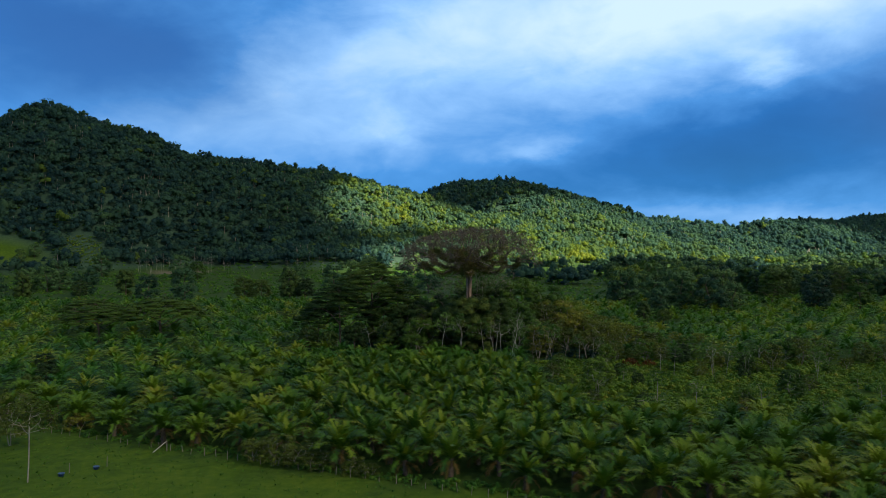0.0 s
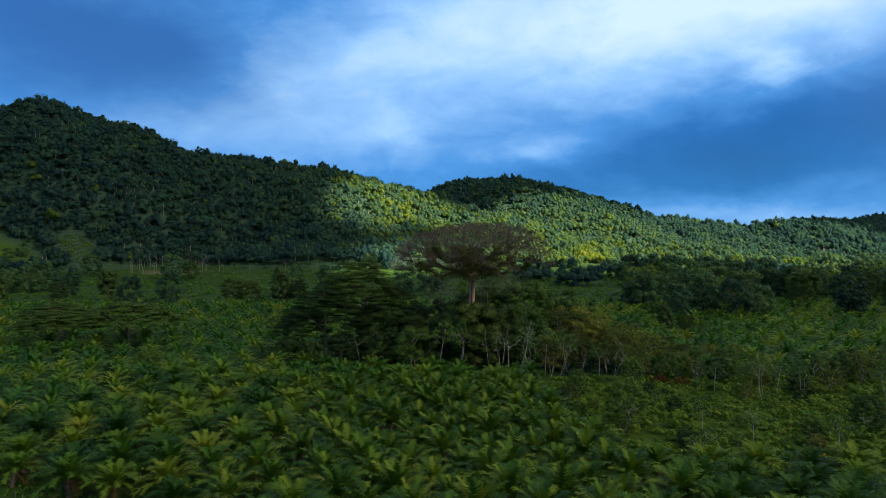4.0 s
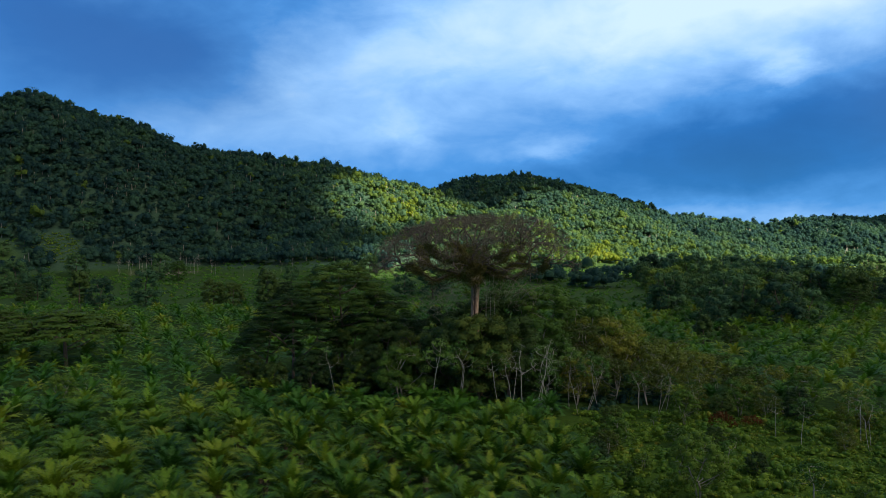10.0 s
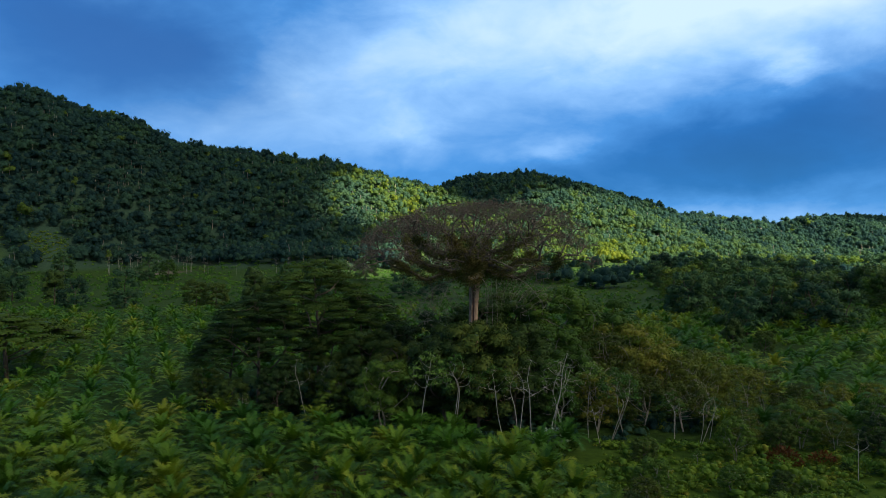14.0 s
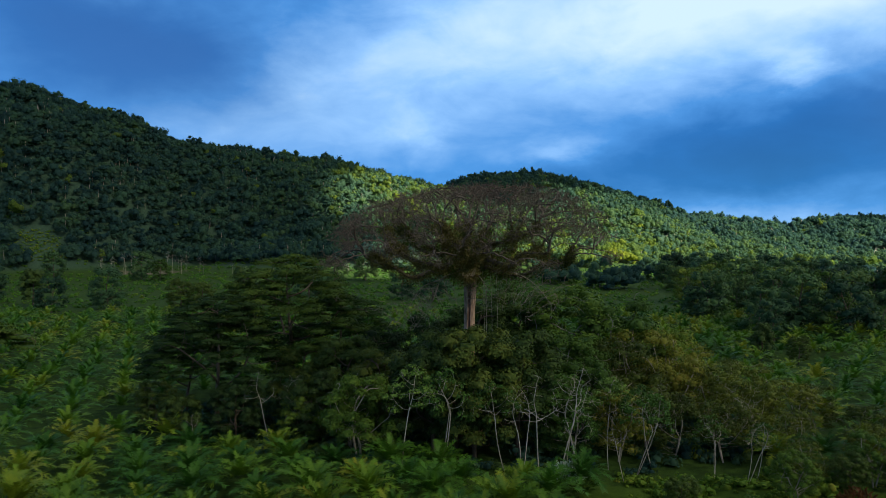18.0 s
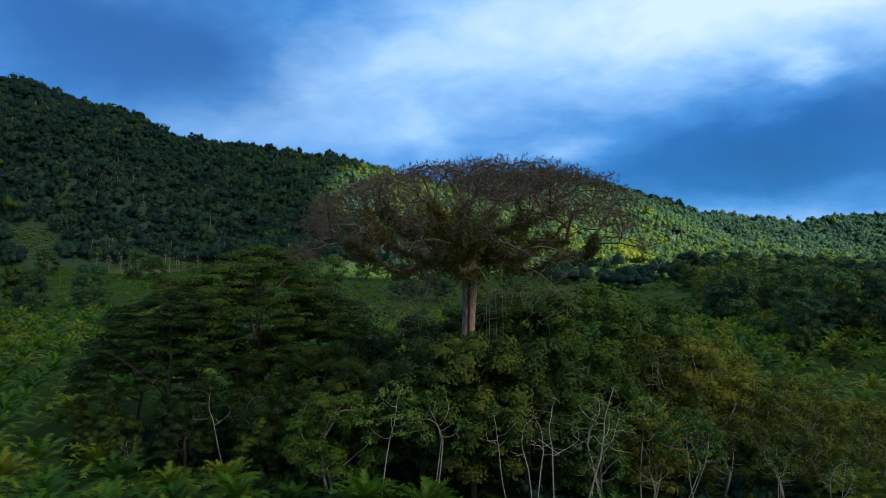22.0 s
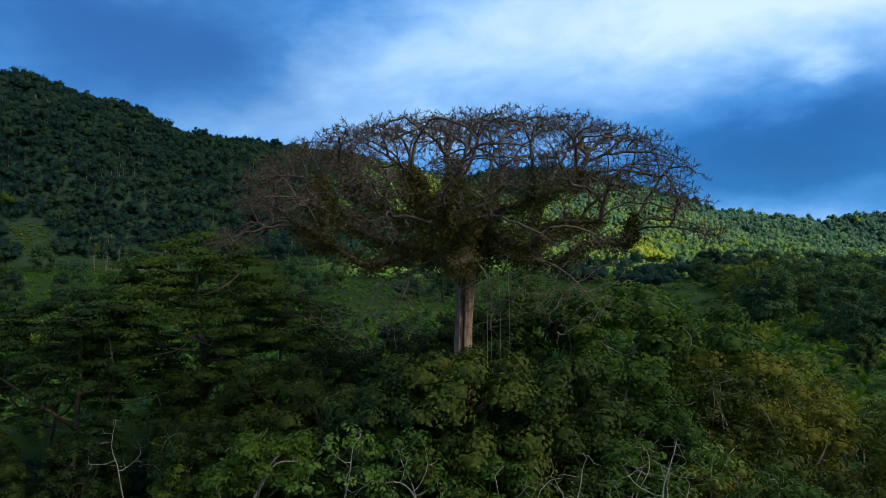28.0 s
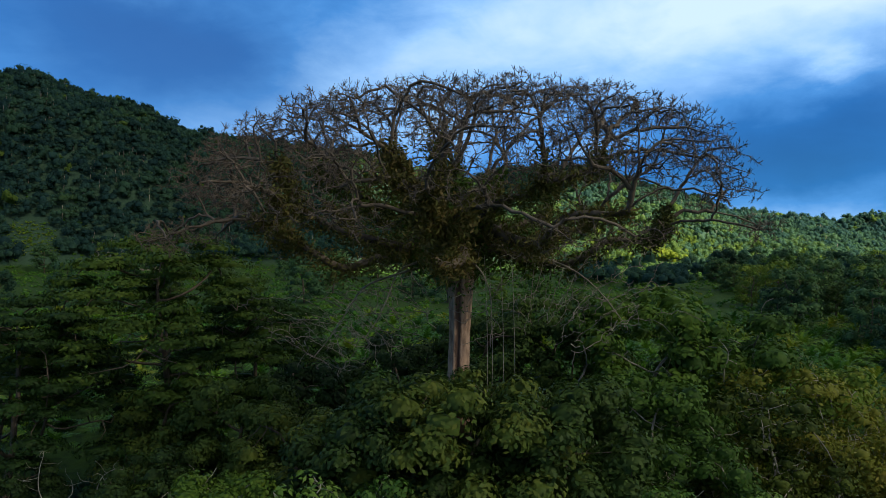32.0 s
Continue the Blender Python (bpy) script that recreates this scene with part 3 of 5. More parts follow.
def tree_meshes(seed, H, R, base, clumps, per, leaf, form="round", girth=0.25, bark=None, foliage=None, flat=0.6, stems=1, twigs=2, narrow=0.6, wide_clump=0.30, body=0.7, wander=0.2):
    """Wood and crown of one tree: stems fork into limbs that each carry a clump of leaves."""
    r = np.random.default_rng(seed)
    wood, pts, nrm, core = [], [], [], []
    tops = []
    seeds, tips = [], []
    for k in range(stems):
        a = r.uniform(0, 6.28)
        lean = np.array([math.cos(a), math.sin(a), 0]) * (R * 0.28 if stems > 1 else R * 0.06)
        top = lean + np.array([0, 0, base + (H - base) * (0.25 if form == "round" else 0.08)])
        P = curve_points(lean * 0.2, top, r.normal(size=3) * R * 0.04, 9)
        last = -1
        for p in P:
            seeds.append((tuple(p), last))
            last = len(seeds) - 1
    for c in range(clumps):
        a, q = c * 2.39996 + r.uniform(-0.3, 0.3), math.sqrt((c + 0.5) / clumps)
        if form == "umbrella":
            z = H - (H - base) * (0.75 * q ** 2.2) - r.uniform(0, 0.15) * (H - base)
            rad = R * q * 0.92
        elif form == "layer":
            rad = R * q
            z = H - (H - base) * (0.80 * q ** 2.2 + 0.30 * r.random() ** 1.3 * (1.2 - q))
        else:
            z = base + (H - base) * r.uniform(0.05, 0.93)
            u = (z - base) / (H - base)
            rad = R * math.sqrt(max(0.05, 1 - (2 * u - 0.85) ** 2 / 1.4)) * (0.45 + 0.5 * q)
        tip = np.array([math.cos(a) * rad, math.sin(a) * rad, z])
        tips.append(tip)
        if per:
            d = sphere_dirs(per, r)
            size = R * wide_clump * r.uniform(0.75, 1.3)
            d[:, 2] = np.abs(d[:, 2]) * 1.3 - 0.45
            d = unit(d)
            shell = r.uniform(0.7, 1.1, (per, 1))
            pts.append(tip + d * size * shell * np.array([1, 1, flat]))
            nrm.append(d + np.array([0, 0, 0.35]))
            if body:
                core.append((tip + BALL_V * size * body * np.array([1, 1, flat]) * r.uniform(0.7, 1.2, (len(BALL_V), 1)), BALL_F))
    marks = np.array(tips)
    if twigs:
        extra = np.repeat(marks, twigs, 0)
        marks = np.concatenate([marks, extra + r.normal(size=extra.shape) * R * 0.12])
    step = R / 14 + 0.12
    pos, par = colonise(seeds, marks, 99.0, step * 1.2, step, 60, r, wander)
    n = len(pos)
    load = np.zeros(n)
    load[np.bincount(par[par >= 0], minlength=n) == 0] = 1.0
    for i in range(n - 1, 0, -1):
        if par[i] >= 0:
            load[par[i]] += load[i]
    rad = np.maximum(girth * (load / load.max()) ** 0.5, girth * 0.10)
    rad[:len(seeds)] = np.maximum(rad[:len(seeds)], girth * 0.5)
    ids = np.arange(n)[par >= 0]
    big = ids[rad[ids] > girth * 0.3]
    small = ids[rad[ids] <= girth * 0.3]
    for group, sides in ((big, 6), (small, 3)):
        if len(group):
            wood.append(tubes(pos[par[group]], pos[group], np.minimum(rad[par[group]], rad[group] * 1.3), rad[group], sides))
    v, f = joined(wood)
    wood_me = mesh_of("trunk", v, quads=f, mat=bark, smooth=True)
    crown = None
    if per:
        v, f = leaves(np.concatenate(pts), np.concatenate(nrm), leaf, leaf * narrow, r, 0.30)
        inner = None
        if core:
            cv, inner = joined(core)
            inner = inner + len(v)
            v = np.concatenate([v, cv])
        crown = mesh_of("crown", v, tris=inner, quads=f, mat=foliage)
    return wood_me, crown


def plant(kind, meshes, x, y, size, turn, label, category="tree", group="", sink=0.3, tall=1.0, crown="crown", lean=0.0):
    """One tree or shrub, as a thing with its trunk and its crown."""
    ob = new(kind)
    ob.empty_display_size = 0.3
    ob.matrix_basis = pose(x, y, at_land(x, y) - sink, lean * math.sin(7 * turn), lean * math.cos(5 * turn + x), math.degrees(turn)) @ Matrix.Diagonal((size, size, size * tall, 1))
    part("trunk", meshes[0], ob)
    if meshes[1]:
        part(crown, meshes[1], ob)
    return tagged(ob, label, category, group)


# the great layered trees beside the kapok
LAYERED = [tree_meshes(100 + k, 24, 12, 8, 110, 190, 0.42, "layer", 0.36, BARK_DARK, LEAF_LAYER, 0.24, 1, 0, 0.5, 0.165, 0.6) for k in range(3)]
ROUND = [tree_meshes(120 + k, 16, 6.2, 2.6, 84, 170, 0.38, "round", 0.30, BARK_DARK, LEAF_DARK, 0.7, 1, 0, 0.55, 0.21, 0.62) for k in range(4)]
ROUND_MID = [tree_meshes(140 + k, 13, 5.2, 2.2, 60, 140, 0.36, "round", 0.18, BARK_PALE, LEAF_MID, 0.7, 2, 2, 0.55, 0.22, 0.6) for k in range(4)]
OLIVE = [tree_meshes(160 + k, 12, 5.0, 2.3, 50, 95, 0.34, "round", 0.13, BARK_PALE, LEAF_OLIVE, 0.7, 2, 3, 0.5, 0.23, 0.45) for k in range(3)]
PALE = [tree_meshes(180 + k, 11.5, 3.3, 6.4, 30, 24, 0.32, "umbrella", 0.055, BARK_WHITE, LEAF_PALE, 0.6, 1 + k % 2, 1, 0.6, 0.17, 0, 0.08) for k in range(4)]
BARE = [tree_meshes(200 + k, 10.5, 2.5, 5.0, 22, 0, 0.5, "umbrella", 0.050, BARK_WHITE, None, 0.5, 1 + k % 2, 1, wander=0.06) for k in range(3)]
UMBRELLA = [tree_meshes(210 + k, 16, 17, 8, 80, 60, 0.8, "umbrella", 0.5, BARK_DARK, LEAF_LAYER, 0.16, 1, 2, 0.6, 0.2, 0.7) for k in range(2)]
COLUMN = [tree_meshes(220 + k, 18, 4.5, 1.0, 40, 60, 0.75, "round", 0.35, BARK_DARK, LEAF_DARK, 0.9, 1, 1, 0.7, 0.40, 0.8) for k in range(2)]
SAPLING = [tree_meshes(230 + k, 7.5, 2.0, 3.4, 16, 34, 0.36, "round", 0.09, BARK_PALE, LEAF_PALE, 0.6, 1, 1, 0.5, 0.30, 0) for k in range(3)]

FAR_ROUND = [tree_meshes(240 + k, 16, 6.2, 0.8, 40, 60, 0.72, "round", 0.30, BARK_DARK, (LEAF_WOOD, LEAF_MID, LEAF_WOOD, LEAF_WOOD)[k % 4], 0.85, 1, 0, 0.7, 0.29, 0.6) for k in range(8)]

for x, y, size, turn, k in [(-25, 241, 1.24, 0.4, 0), (-34, 229, 0.98, 2.1, 1), (-43, 240, 0.72, 4.0, 2), (-16, 246, 0.95, 5.0, 1)]:
    plant("layered_tree", LAYERED[k], x, y, size, turn, "broad dark green tree with flat layered boughs", group="layered trees round the kapok")

COPSE = [(27, 243, 25), (35, 241, 22.5), (42, 238, 18), (18, 251, 23), (10, 247, 21), (1, 243, 19), (-8, 237, 17), (-12, 229, 16), (-20, 231, 15), (-5, 223, 15), (3, 215, 18), (9, 214, 19.5), (15, 216, 19), (6, 218, 19), (-28, 221, 11), (-36, 219, 8.5), (24, 228, 18), (-44, 228, 9), (-16, 220, 12)]
for i, (x, y, h) in enumerate(COPSE):
    if x > 23:
        plant("leafy_tree", ROUND_MID[i % 4], x, y, h / 13, i * 1.7, "tall yellowish green leafy tree in the copse round the kapok", group="copse trees", tall=0.95)
    else:
        plant("broadleaf_tree", ROUND[i % 4], x, y, h / 16, i * 1.7, "dark green broadleaf tree in the copse round the kapok", group="copse trees")
COPSE2 = [(26, 219, 14), (33, 226, 16), (34, 218, 12), (41, 227, 14), (47, 240, 14), (-9, 216, 11), (22, 213, 11), (29, 213, 10.5), (-17, 219, 9), (37, 214, 10), (-7, 211, 13)]
for i, (x, y, h) in enumerate(COPSE2):
    if x > 27:
        plant("olive_tree", OLIVE[i % 3], x, y, h / 12, i * 2.3, "yellowish olive tree with pale stems at the copse edge", group="copse edge trees")
    else:
        plant("leafy_tree", ROUND_MID[i % 4], x, y, h / 13, i * 2.3, "mid green leafy tree with pale stems at the copse edge", group="copse edge trees")
for i, (x, y, h) in enumerate([(48, 228, 13), (55, 233, 12), (49, 219, 12), (57, 222, 10.5), (64, 228, 9), (44, 213, 9.5), (66, 217, 8), (53, 212, 8), (74, 222, 7.5), (61, 208, 7), (38, 233, 17), (83, 226, 7)]):
    plant("olive_tree", OLIVE[i % 3], x, y, h / 12, i * 2.9, "thin yellowish olive tree in the thicket", group="thicket trees")
for i, (x, y, h) in enumerate([(-0.8, 204.7, 15.2), (4.1, 206.8, 14.8), (13, 207, 13), (23, 208, 13.5), (27, 209, 13), (30, 207, 12), (33, 209, 12.5), (20.5, 204, 10), (60.1, 181.6, 8.5), (69.3, 178.3, 9), (73, 180, 9), (77, 177, 8), (71, 184, 10), (84, 186, 9), (92, 172, 8), (40, 206, 8.5), (45, 205, 8), (97, 180, 8.5), (50, 202, 7)]):
    plant("pale_stemmed_tree", PALE[i % 4], x, y, h / 11.5, i * 1.3, "slender tree with a white stem and large pale palmate leaves", group="pale stemmed trees", lean=11)
for i, (x, y, h) in enumerate([(-22, 219, 12.5), (-20.6, 218.5, 12), (18.9, 201, 17), (17, 202, 15), (14.6, 202.5, 13), (-33, 216, 7), (28, 204, 9.5), (43, 203, 9), (37, 162, 7), (58, 186, 8)]):
    plant("bare_tree", BARE[i % 3], x, y, h / 10.5, i * 2.1, "leafless whitish tree with thin forked branches", group="bare trees", lean=12)

r = np.random.default_rng(57)
band = [(x, 196 + 8 * math.sin(x * 0.13) + r.uniform(-7, 7), r.uniform(5.0, 8.5)) for x in np.arange(46, 150, 4.2)]
for i, (x, y, h) in enumerate(band):
    kind = (ROUND_MID, OLIVE, ROUND)[i % 3]
    plant("thicket_tree", kind[i % len(kind)], x, y, h / (13, 12, 16)[i % 3], i * 2.6, "small leafy tree in the dark thicket beyond the scrub", group="thicket band")

for i, (x, y, h) in enumerate([(-100, 150, 8), (-108, 160, 9), (-94, 165, 7), (-88, 138, 6), (-118, 172, 9), (-103, 180, 7), (-90, 152, 6.5), (-80, 196, 6)]):
    plant("broadleaf_tree", ROUND[i % 4], x, y, h / 16, i * 1.5, "dark green bushy tree standing among the palms", group="plantation side trees")

# trees standing out in the fields beyond
for i, (x, y, size) in enumerate([(-106, 262, 1.0), (-128, 258, 0.85), (-152, 300, 0.8)]):
    plant("umbrella_tree", UMBRELLA[i % 2], x, y, size, i * 2.0, "wide flat-topped dark tree in the plantation", group="flat-topped field trees")
r = np.random.default_rng(55)
FIELD = [(-203, 445, 1.1), (-230, 440, 0.8), (-120, 420, 1.0), (-95, 430, 1.15), (-108, 415, 0.9), (-84, 425, 0.9), (88, 306, 0.62), (95, 300, 0.5), (170, 425, 1.25), (150, 440, 1.1), (130, 420, 0.9), (196, 407, 1.2), (215, 400, 1.0), (235, 410, 1.2), (120, 375, 0.7), (-260, 430, 1.0), (-285, 415, 0.9), (-66, 300, 0.5)]
for i, (x, y, size) in enumerate(FIELD):
    plant("field_tree", COLUMN[i % 2] if i % 3 == 0 else ROUND[i % 4], x, y, size, i * 1.1, "dark leafy tree overgrown with creepers in the field", group="field trees")
wood_band = []
while len(wood_band) < 190:
    x, y = r.uniform(60, 500), r.uniform(330, 660)
    if 0.22 * y + 10 < x < 0.68 * y + 30 and waves(x, y, 110, 17) > -0.25 - 0.3 * (y > 430):
        wood_band.append((x, y))
while len(wood_band) < 216:
    x, y = r.uniform(-460, 40), r.uniform(400, 680)
    if -0.75 * y < x and waves(x, y, 90, 19) > 0.25:
        wood_band.append((x, y))
for i, (x, y) in enumerate(wood_band):
    plant("valley_tree", FAR_ROUND[i % 8], x, y, r.uniform(0.75, 1.45), i * 1.9, "leafy green tree in the valley woodland", group="valley woodland trees")
plant("sunlit_tree", LAYERED[1], 176, 372, 0.62, 0.3, "bright green spreading tree at the wood's edge")


def in_copse(x, y, pad=0.0):
    return ((x - 6) / (56 + pad)) ** 2 + ((y - 231) / (27 + pad)) ** 2 < 1 and y > 205 - pad + 0.45 * max(0.0, -x - 2)


# ---------------- shrubs and weeds, as stuff ----------------
r = np.random.default_rng(61)
SHRUBS = [clump_crown(r, 5, 13, 0.26, 0.8, 0.7, 0.75) for k in range(6)]


def shrub_cover(name, label, places, lo, hi, mat, tall=(0.7, 1.2), lift=0.1):
    n = len(places)
    P = np.array(places, float)
    z = land(P[:, 0], P[:, 1])
    drift = 0.5 + 0.5 * waves(P[:, 0], P[:, 1], 9, 67)
    s = lo + (hi - lo) * r.random(n) ** 1.6 * (0.5 + 0.75 * drift)
    v, f, tint = scattered(SHRUBS, np.stack([P[:, 0], P[:, 1], z + lift * s], 1), r.uniform(0, 6.28, n), s, np.clip(0.55 * r.random(n) + 0.5 * (1 - drift), 0, 1), s * r.uniform(*tall, n))
    return tagged(new(name, mesh_of(name, v, tris=f, mat=mat, tint=tint)), label, "shrubs", kind="stuff")


def in_scrub(x, y):
    return (124 + 4 * waves(x, y, 30, 23) < y < 206) and x > 23 - 0.03 * (y - 110) + 3 * math.sin(y * 0.2)


scrub = []
while len(scrub) < 3600:
    x, y = r.uniform(12, 150), r.uniform(112, 208)
    if in_scrub(x, y) and math.hypot(x - 21, (y - 199) * 0.7) > 6.5:
        scrub.append((x, y))
shrub_cover("scrub", "low tangled green scrub between palms and trees", scrub, 0.5, 2.9, LEAF_SCRUB, (0.55, 1.15))
r2 = np.random.default_rng(63)
for i in range(58):
    while True:
        x, y = r2.uniform(24, 120), r2.uniform(114, 194)
        if in_scrub(x, y):
            break
    k = i % 4
    kind, h = [(ROUND, 16), (ROUND_MID, 13), (OLIVE, 12), (SAPLING, 7.5)][k]
    plant("scrub_tree", kind[i % 3], x, y, r2.uniform(2.8, 5.4) / h, i * 1.9, ("low dark bushy tree", "low mid green bushy tree", "thin olive bushy tree", "young pale-leaved tree")[k] + " rising out of the scrub", group="scrub trees", tall=0.9)
under = []
while len(under) < 420:
    a, q = r.uniform(0, 6.28), math.sqrt(r.random())
    x, y = 6 + 58 * q * math.cos(a), 231 + 27 * q * math.sin(a)
    if in_copse(x, y, -1):
        under.append((x, y))
shrub_cover("undergrowth", "dense dark undergrowth filling the copse", under, 1.8, 3.6, LEAF_FAR)
far_field = []
while len(far_field) < 5600:
    x, y = r.uniform(-480, 520), r.uniform(250, 760)
    if abs(x) < 0.68 * y + 20 and not in_copse(x, y, 0) and (y > 330 or r.random() < 0.35) and math.hypot((x + 432) / 58, (y - 668) / 28) > 1 and math.hypot((x + 272) / 30, (y - 712) / 22) > 1:
        far_field.append((x, y))
NEAR_SHRUBS, SHRUBS = SHRUBS, [clump_crown(r, 4, 6, 0.34, 0.8, 0.7, 0.8) for k in range(6)]
shrub_cover("far_scrub", "bushy green fields across the far valley", far_field, 1.8, 4.2, LEAF_FIELD)
SHRUBS = NEAR_SHRUBS


regrowth = [(-365 + 24 * math.cos(k * 2.4) * math.sqrt(k / 90), 706 + 18 * math.sin(k * 2.4) * math.sqrt(k / 90)) for k in range(90)]
shrub_cover("bright_regrowth", "patch of bright green regrowth at the foot of the hill", regrowth, 2.0, 4.0, LEAF_SCRUB)
for i in range(16):
    a = i * 2.4
    x, y = -272 + 36 * math.cos(a), 708 + 24 * math.sin(a)
    plant("bare_tree", BARE[i % 3], x, y, 1.3 + 0.3 * (i % 3), i * 1.3, "pale leafless tree at the edge of the bare slip", group="slip edge trees")
for i in range(14):
    x = -250 + 22 * i + 7 * math.sin(i * 2.1)
    plant("bare_tree", BARE[i % 3], x, 690 + 14 * math.sin(i * 1.7), 1.4, i * 1.9, "pale leafless tree at the foot of the hill", group="hill foot trees")


# ---------------- oil palms ----------------
def frond(r, length, rise, droop, pairs, wide, ribbed=True):
    """One arching feather leaf that grows along +x. Returns corners and triangles."""
    k = 7
    s = np.linspace(0, 1, k)
    ang = radians(rise) - radians(droop) * s ** 1.5
    px = np.concatenate([[0], np.cumsum(np.cos((ang[1:] + ang[:-1]) / 2))]) * length / (k - 1)
    pz = np.concatenate([[0], np.cumsum(np.sin((ang[1:] + ang[:-1]) / 2))]) * length / (k - 1)
    vs, fs = [], []
    if ribbed:
        rad = np.linspace(0.07, 0.015, k)
        for i in range(k):
            vs += [(px[i], -rad[i], pz[i]), (px[i], rad[i], pz[i]), (px[i], 0, pz[i] - rad[i] * 1.6)]
        for i in range(k - 1):
            for a, b in ((0, 1), (1, 2), (2, 0)):
                p = i * 3
                fs += [(p + a, p + b, p + 3 + b), (p + a, p + 3 + b, p + 3 + a)]
    for j in range(pairs):
        u = 0.16 + 0.84 * (j + 0.5) / pairs
        x, z, an = np.interp(u, s, px), np.interp(u, s, pz), np.interp(u, s, ang)
        L = length * 0.22 * (0.35 + 0.65 * math.sin(math.pi * min(1, 0.12 + 0.80 * u)))
        fw = np.array([math.cos(an), 0, math.sin(an)])
        up = np.array([-math.sin(an), 0, math.cos(an)])
        for side in (-1, 1):
            lift = 0.10 + r.uniform(-0.34, 0.34)
            tip = np.array([x, 0, z]) + L * (fw * 0.6 + np.array([0, side * 0.8, 0]) + up * lift) + np.array([0, 0, -0.12 * L])
            n0 = len(vs)
            vs += [tuple(np.array([x, 0, z]) - fw * wide), tuple(np.array([x, 0, z]) + fw * wide), tuple(tip)]
            fs.append((n0, n0 + 1, n0 + 2))
    return np.array(vs), np.array(fs)


def palm_crown(seed, n, length, pairs, wide, base=2.2, ribbed=True):
    r = np.random.default_rng(seed)
    pieces = []
    for i in range(n):
        u = (i + 0.5) / n
        v, f = frond(r, length * r.uniform(0.85, 1.1) * (0.8 + 0.25 * u), 87 - 56 * u + r.uniform(-8, 8), 50 + 46 * u + r.uniform(-12, 12), pairs, wide, ribbed)
        a = i * 2.39996 + r.uniform(-0.2, 0.2)
        c, s = math.cos(a), math.sin(a)
        w = np.stack([v[:, 0] * c - v[:, 1] * s, v[:, 0] * s + v[:, 1] * c, v[:, 2] + base], 1)
        pieces.append((w, f))
    return joined(pieces)


def palm_trunk(seed, h=2.5):
    """A short stem wrapped in the stubs of cut leaves."""
    r = np.random.default_rng(seed)
    p, q, ra, rb = [(0, 0, -0.4)], [(0, 0, h)], [0.36], [0.30]
    for i in range(26):
        a, z = i * 2.39996, h * (i / 26)
        d = np.array([math.cos(a), math.sin(a), 0])
        p.append(tuple(d * 0.25 + np.array([0, 0, z])))
        q.append(tuple(d * 0.52 + np.array([0, 0, z + 0.3])))
        ra.append(0.10), rb.append(0.05)
    v, f = tubes(p, q, ra, rb, 5)
    return mesh_of("trunk", v, quads=f, mat=BARK_DARK, smooth=True)


def dead_skirt(seed):
    r = np.random.default_rng(seed)
    pieces = []
    for i in range(6):
        v, f = frond(r, 3.2, -5 + r.uniform(-15, 10), 62, 10, 0.09)
        a = r.uniform(0, 6.28)
        c, s = math.cos(a), math.sin(a)
        pieces.append((np.stack([v[:, 0] * c - v[:, 1] * s, v[:, 0] * s + v[:, 1] * c, v[:, 2] + 2.2], 1), f))
    v, f = joined(pieces)
    return mesh_of("dead_fronds", v, tris=f, mat=LEAF_DEAD)


CROWNS = [mesh_of("crown", *palm_crown(300 + k, 30, 4.7, 28, 0.085), mat=LEAF_PALM) for k in range(6)]
PTRUNKS = [palm_trunk(320 + k) for k in range(3)]
SKIRTS = [dead_skirt(330 + k) for k in range(3)]
MID_PALMS = [palm_crown(340 + k, 26, 4.6, 20, 0.10, 2.2, False) for k in range(6)]
FAR_PALMS = [palm_crown(360 + k, 16, 5.0, 12, 0.17, 2.2, False) for k in range(5)]


def palm_grid(x0, x1, y0, y1, seed, step=7.4, lean=0.10):
    r = np.random.default_rng(seed)
    out = []
    row = 0
    y = y0
    while y < y1:
        x = x0 + (row % 2) * step / 2
        while x < x1:
            out.append((x + (y - y0) * lean + r.normal() * 0.5, y + r.normal() * 0.5))
            x += step
        y += step * 0.866
        row += 1
    return out


near_palms, far_palms = [], []
for x, y in palm_grid(-190, 150, 64, 214, 71, 6.7):
    if y < fence_y(x) + 2.6 and x < 60 or in_copse(x, y, 2) or in_scrub(x, y) or abs(x - 5) > 0.72 * y + 14:
        continue
    (near_palms if y < 150 or abs(x) < 70 else far_palms).append((x, y))
for x, y in palm_grid(-330, 300, 216, 400, 72, 8.4):
    if in_copse(x, y, 4) or abs(x - 5) > 0.72 * y + 20 or waves(x, y, 80, 29) > 0.85:
        continue
    far_palms.append((x, y))
near_palms.sort(key=lambda p: p[1])
near_palms, mid_palms = near_palms[:300], near_palms[300:]
r = np.random.default_rng(75)
FROND_STEPS = 8
FRONDS = [[mesh_of("frond", *frond(r, 4.2 + 0.9 * (k / FROND_STEPS) + r.uniform(-0.4, 0.4), 86 - 54 * k / FROND_STEPS, 50 + 46 * k / FROND_STEPS + r.uniform(-12, 12), 28, 0.085), mat=LEAF_PALM) for v in range(3)] for k in range(FROND_STEPS)]
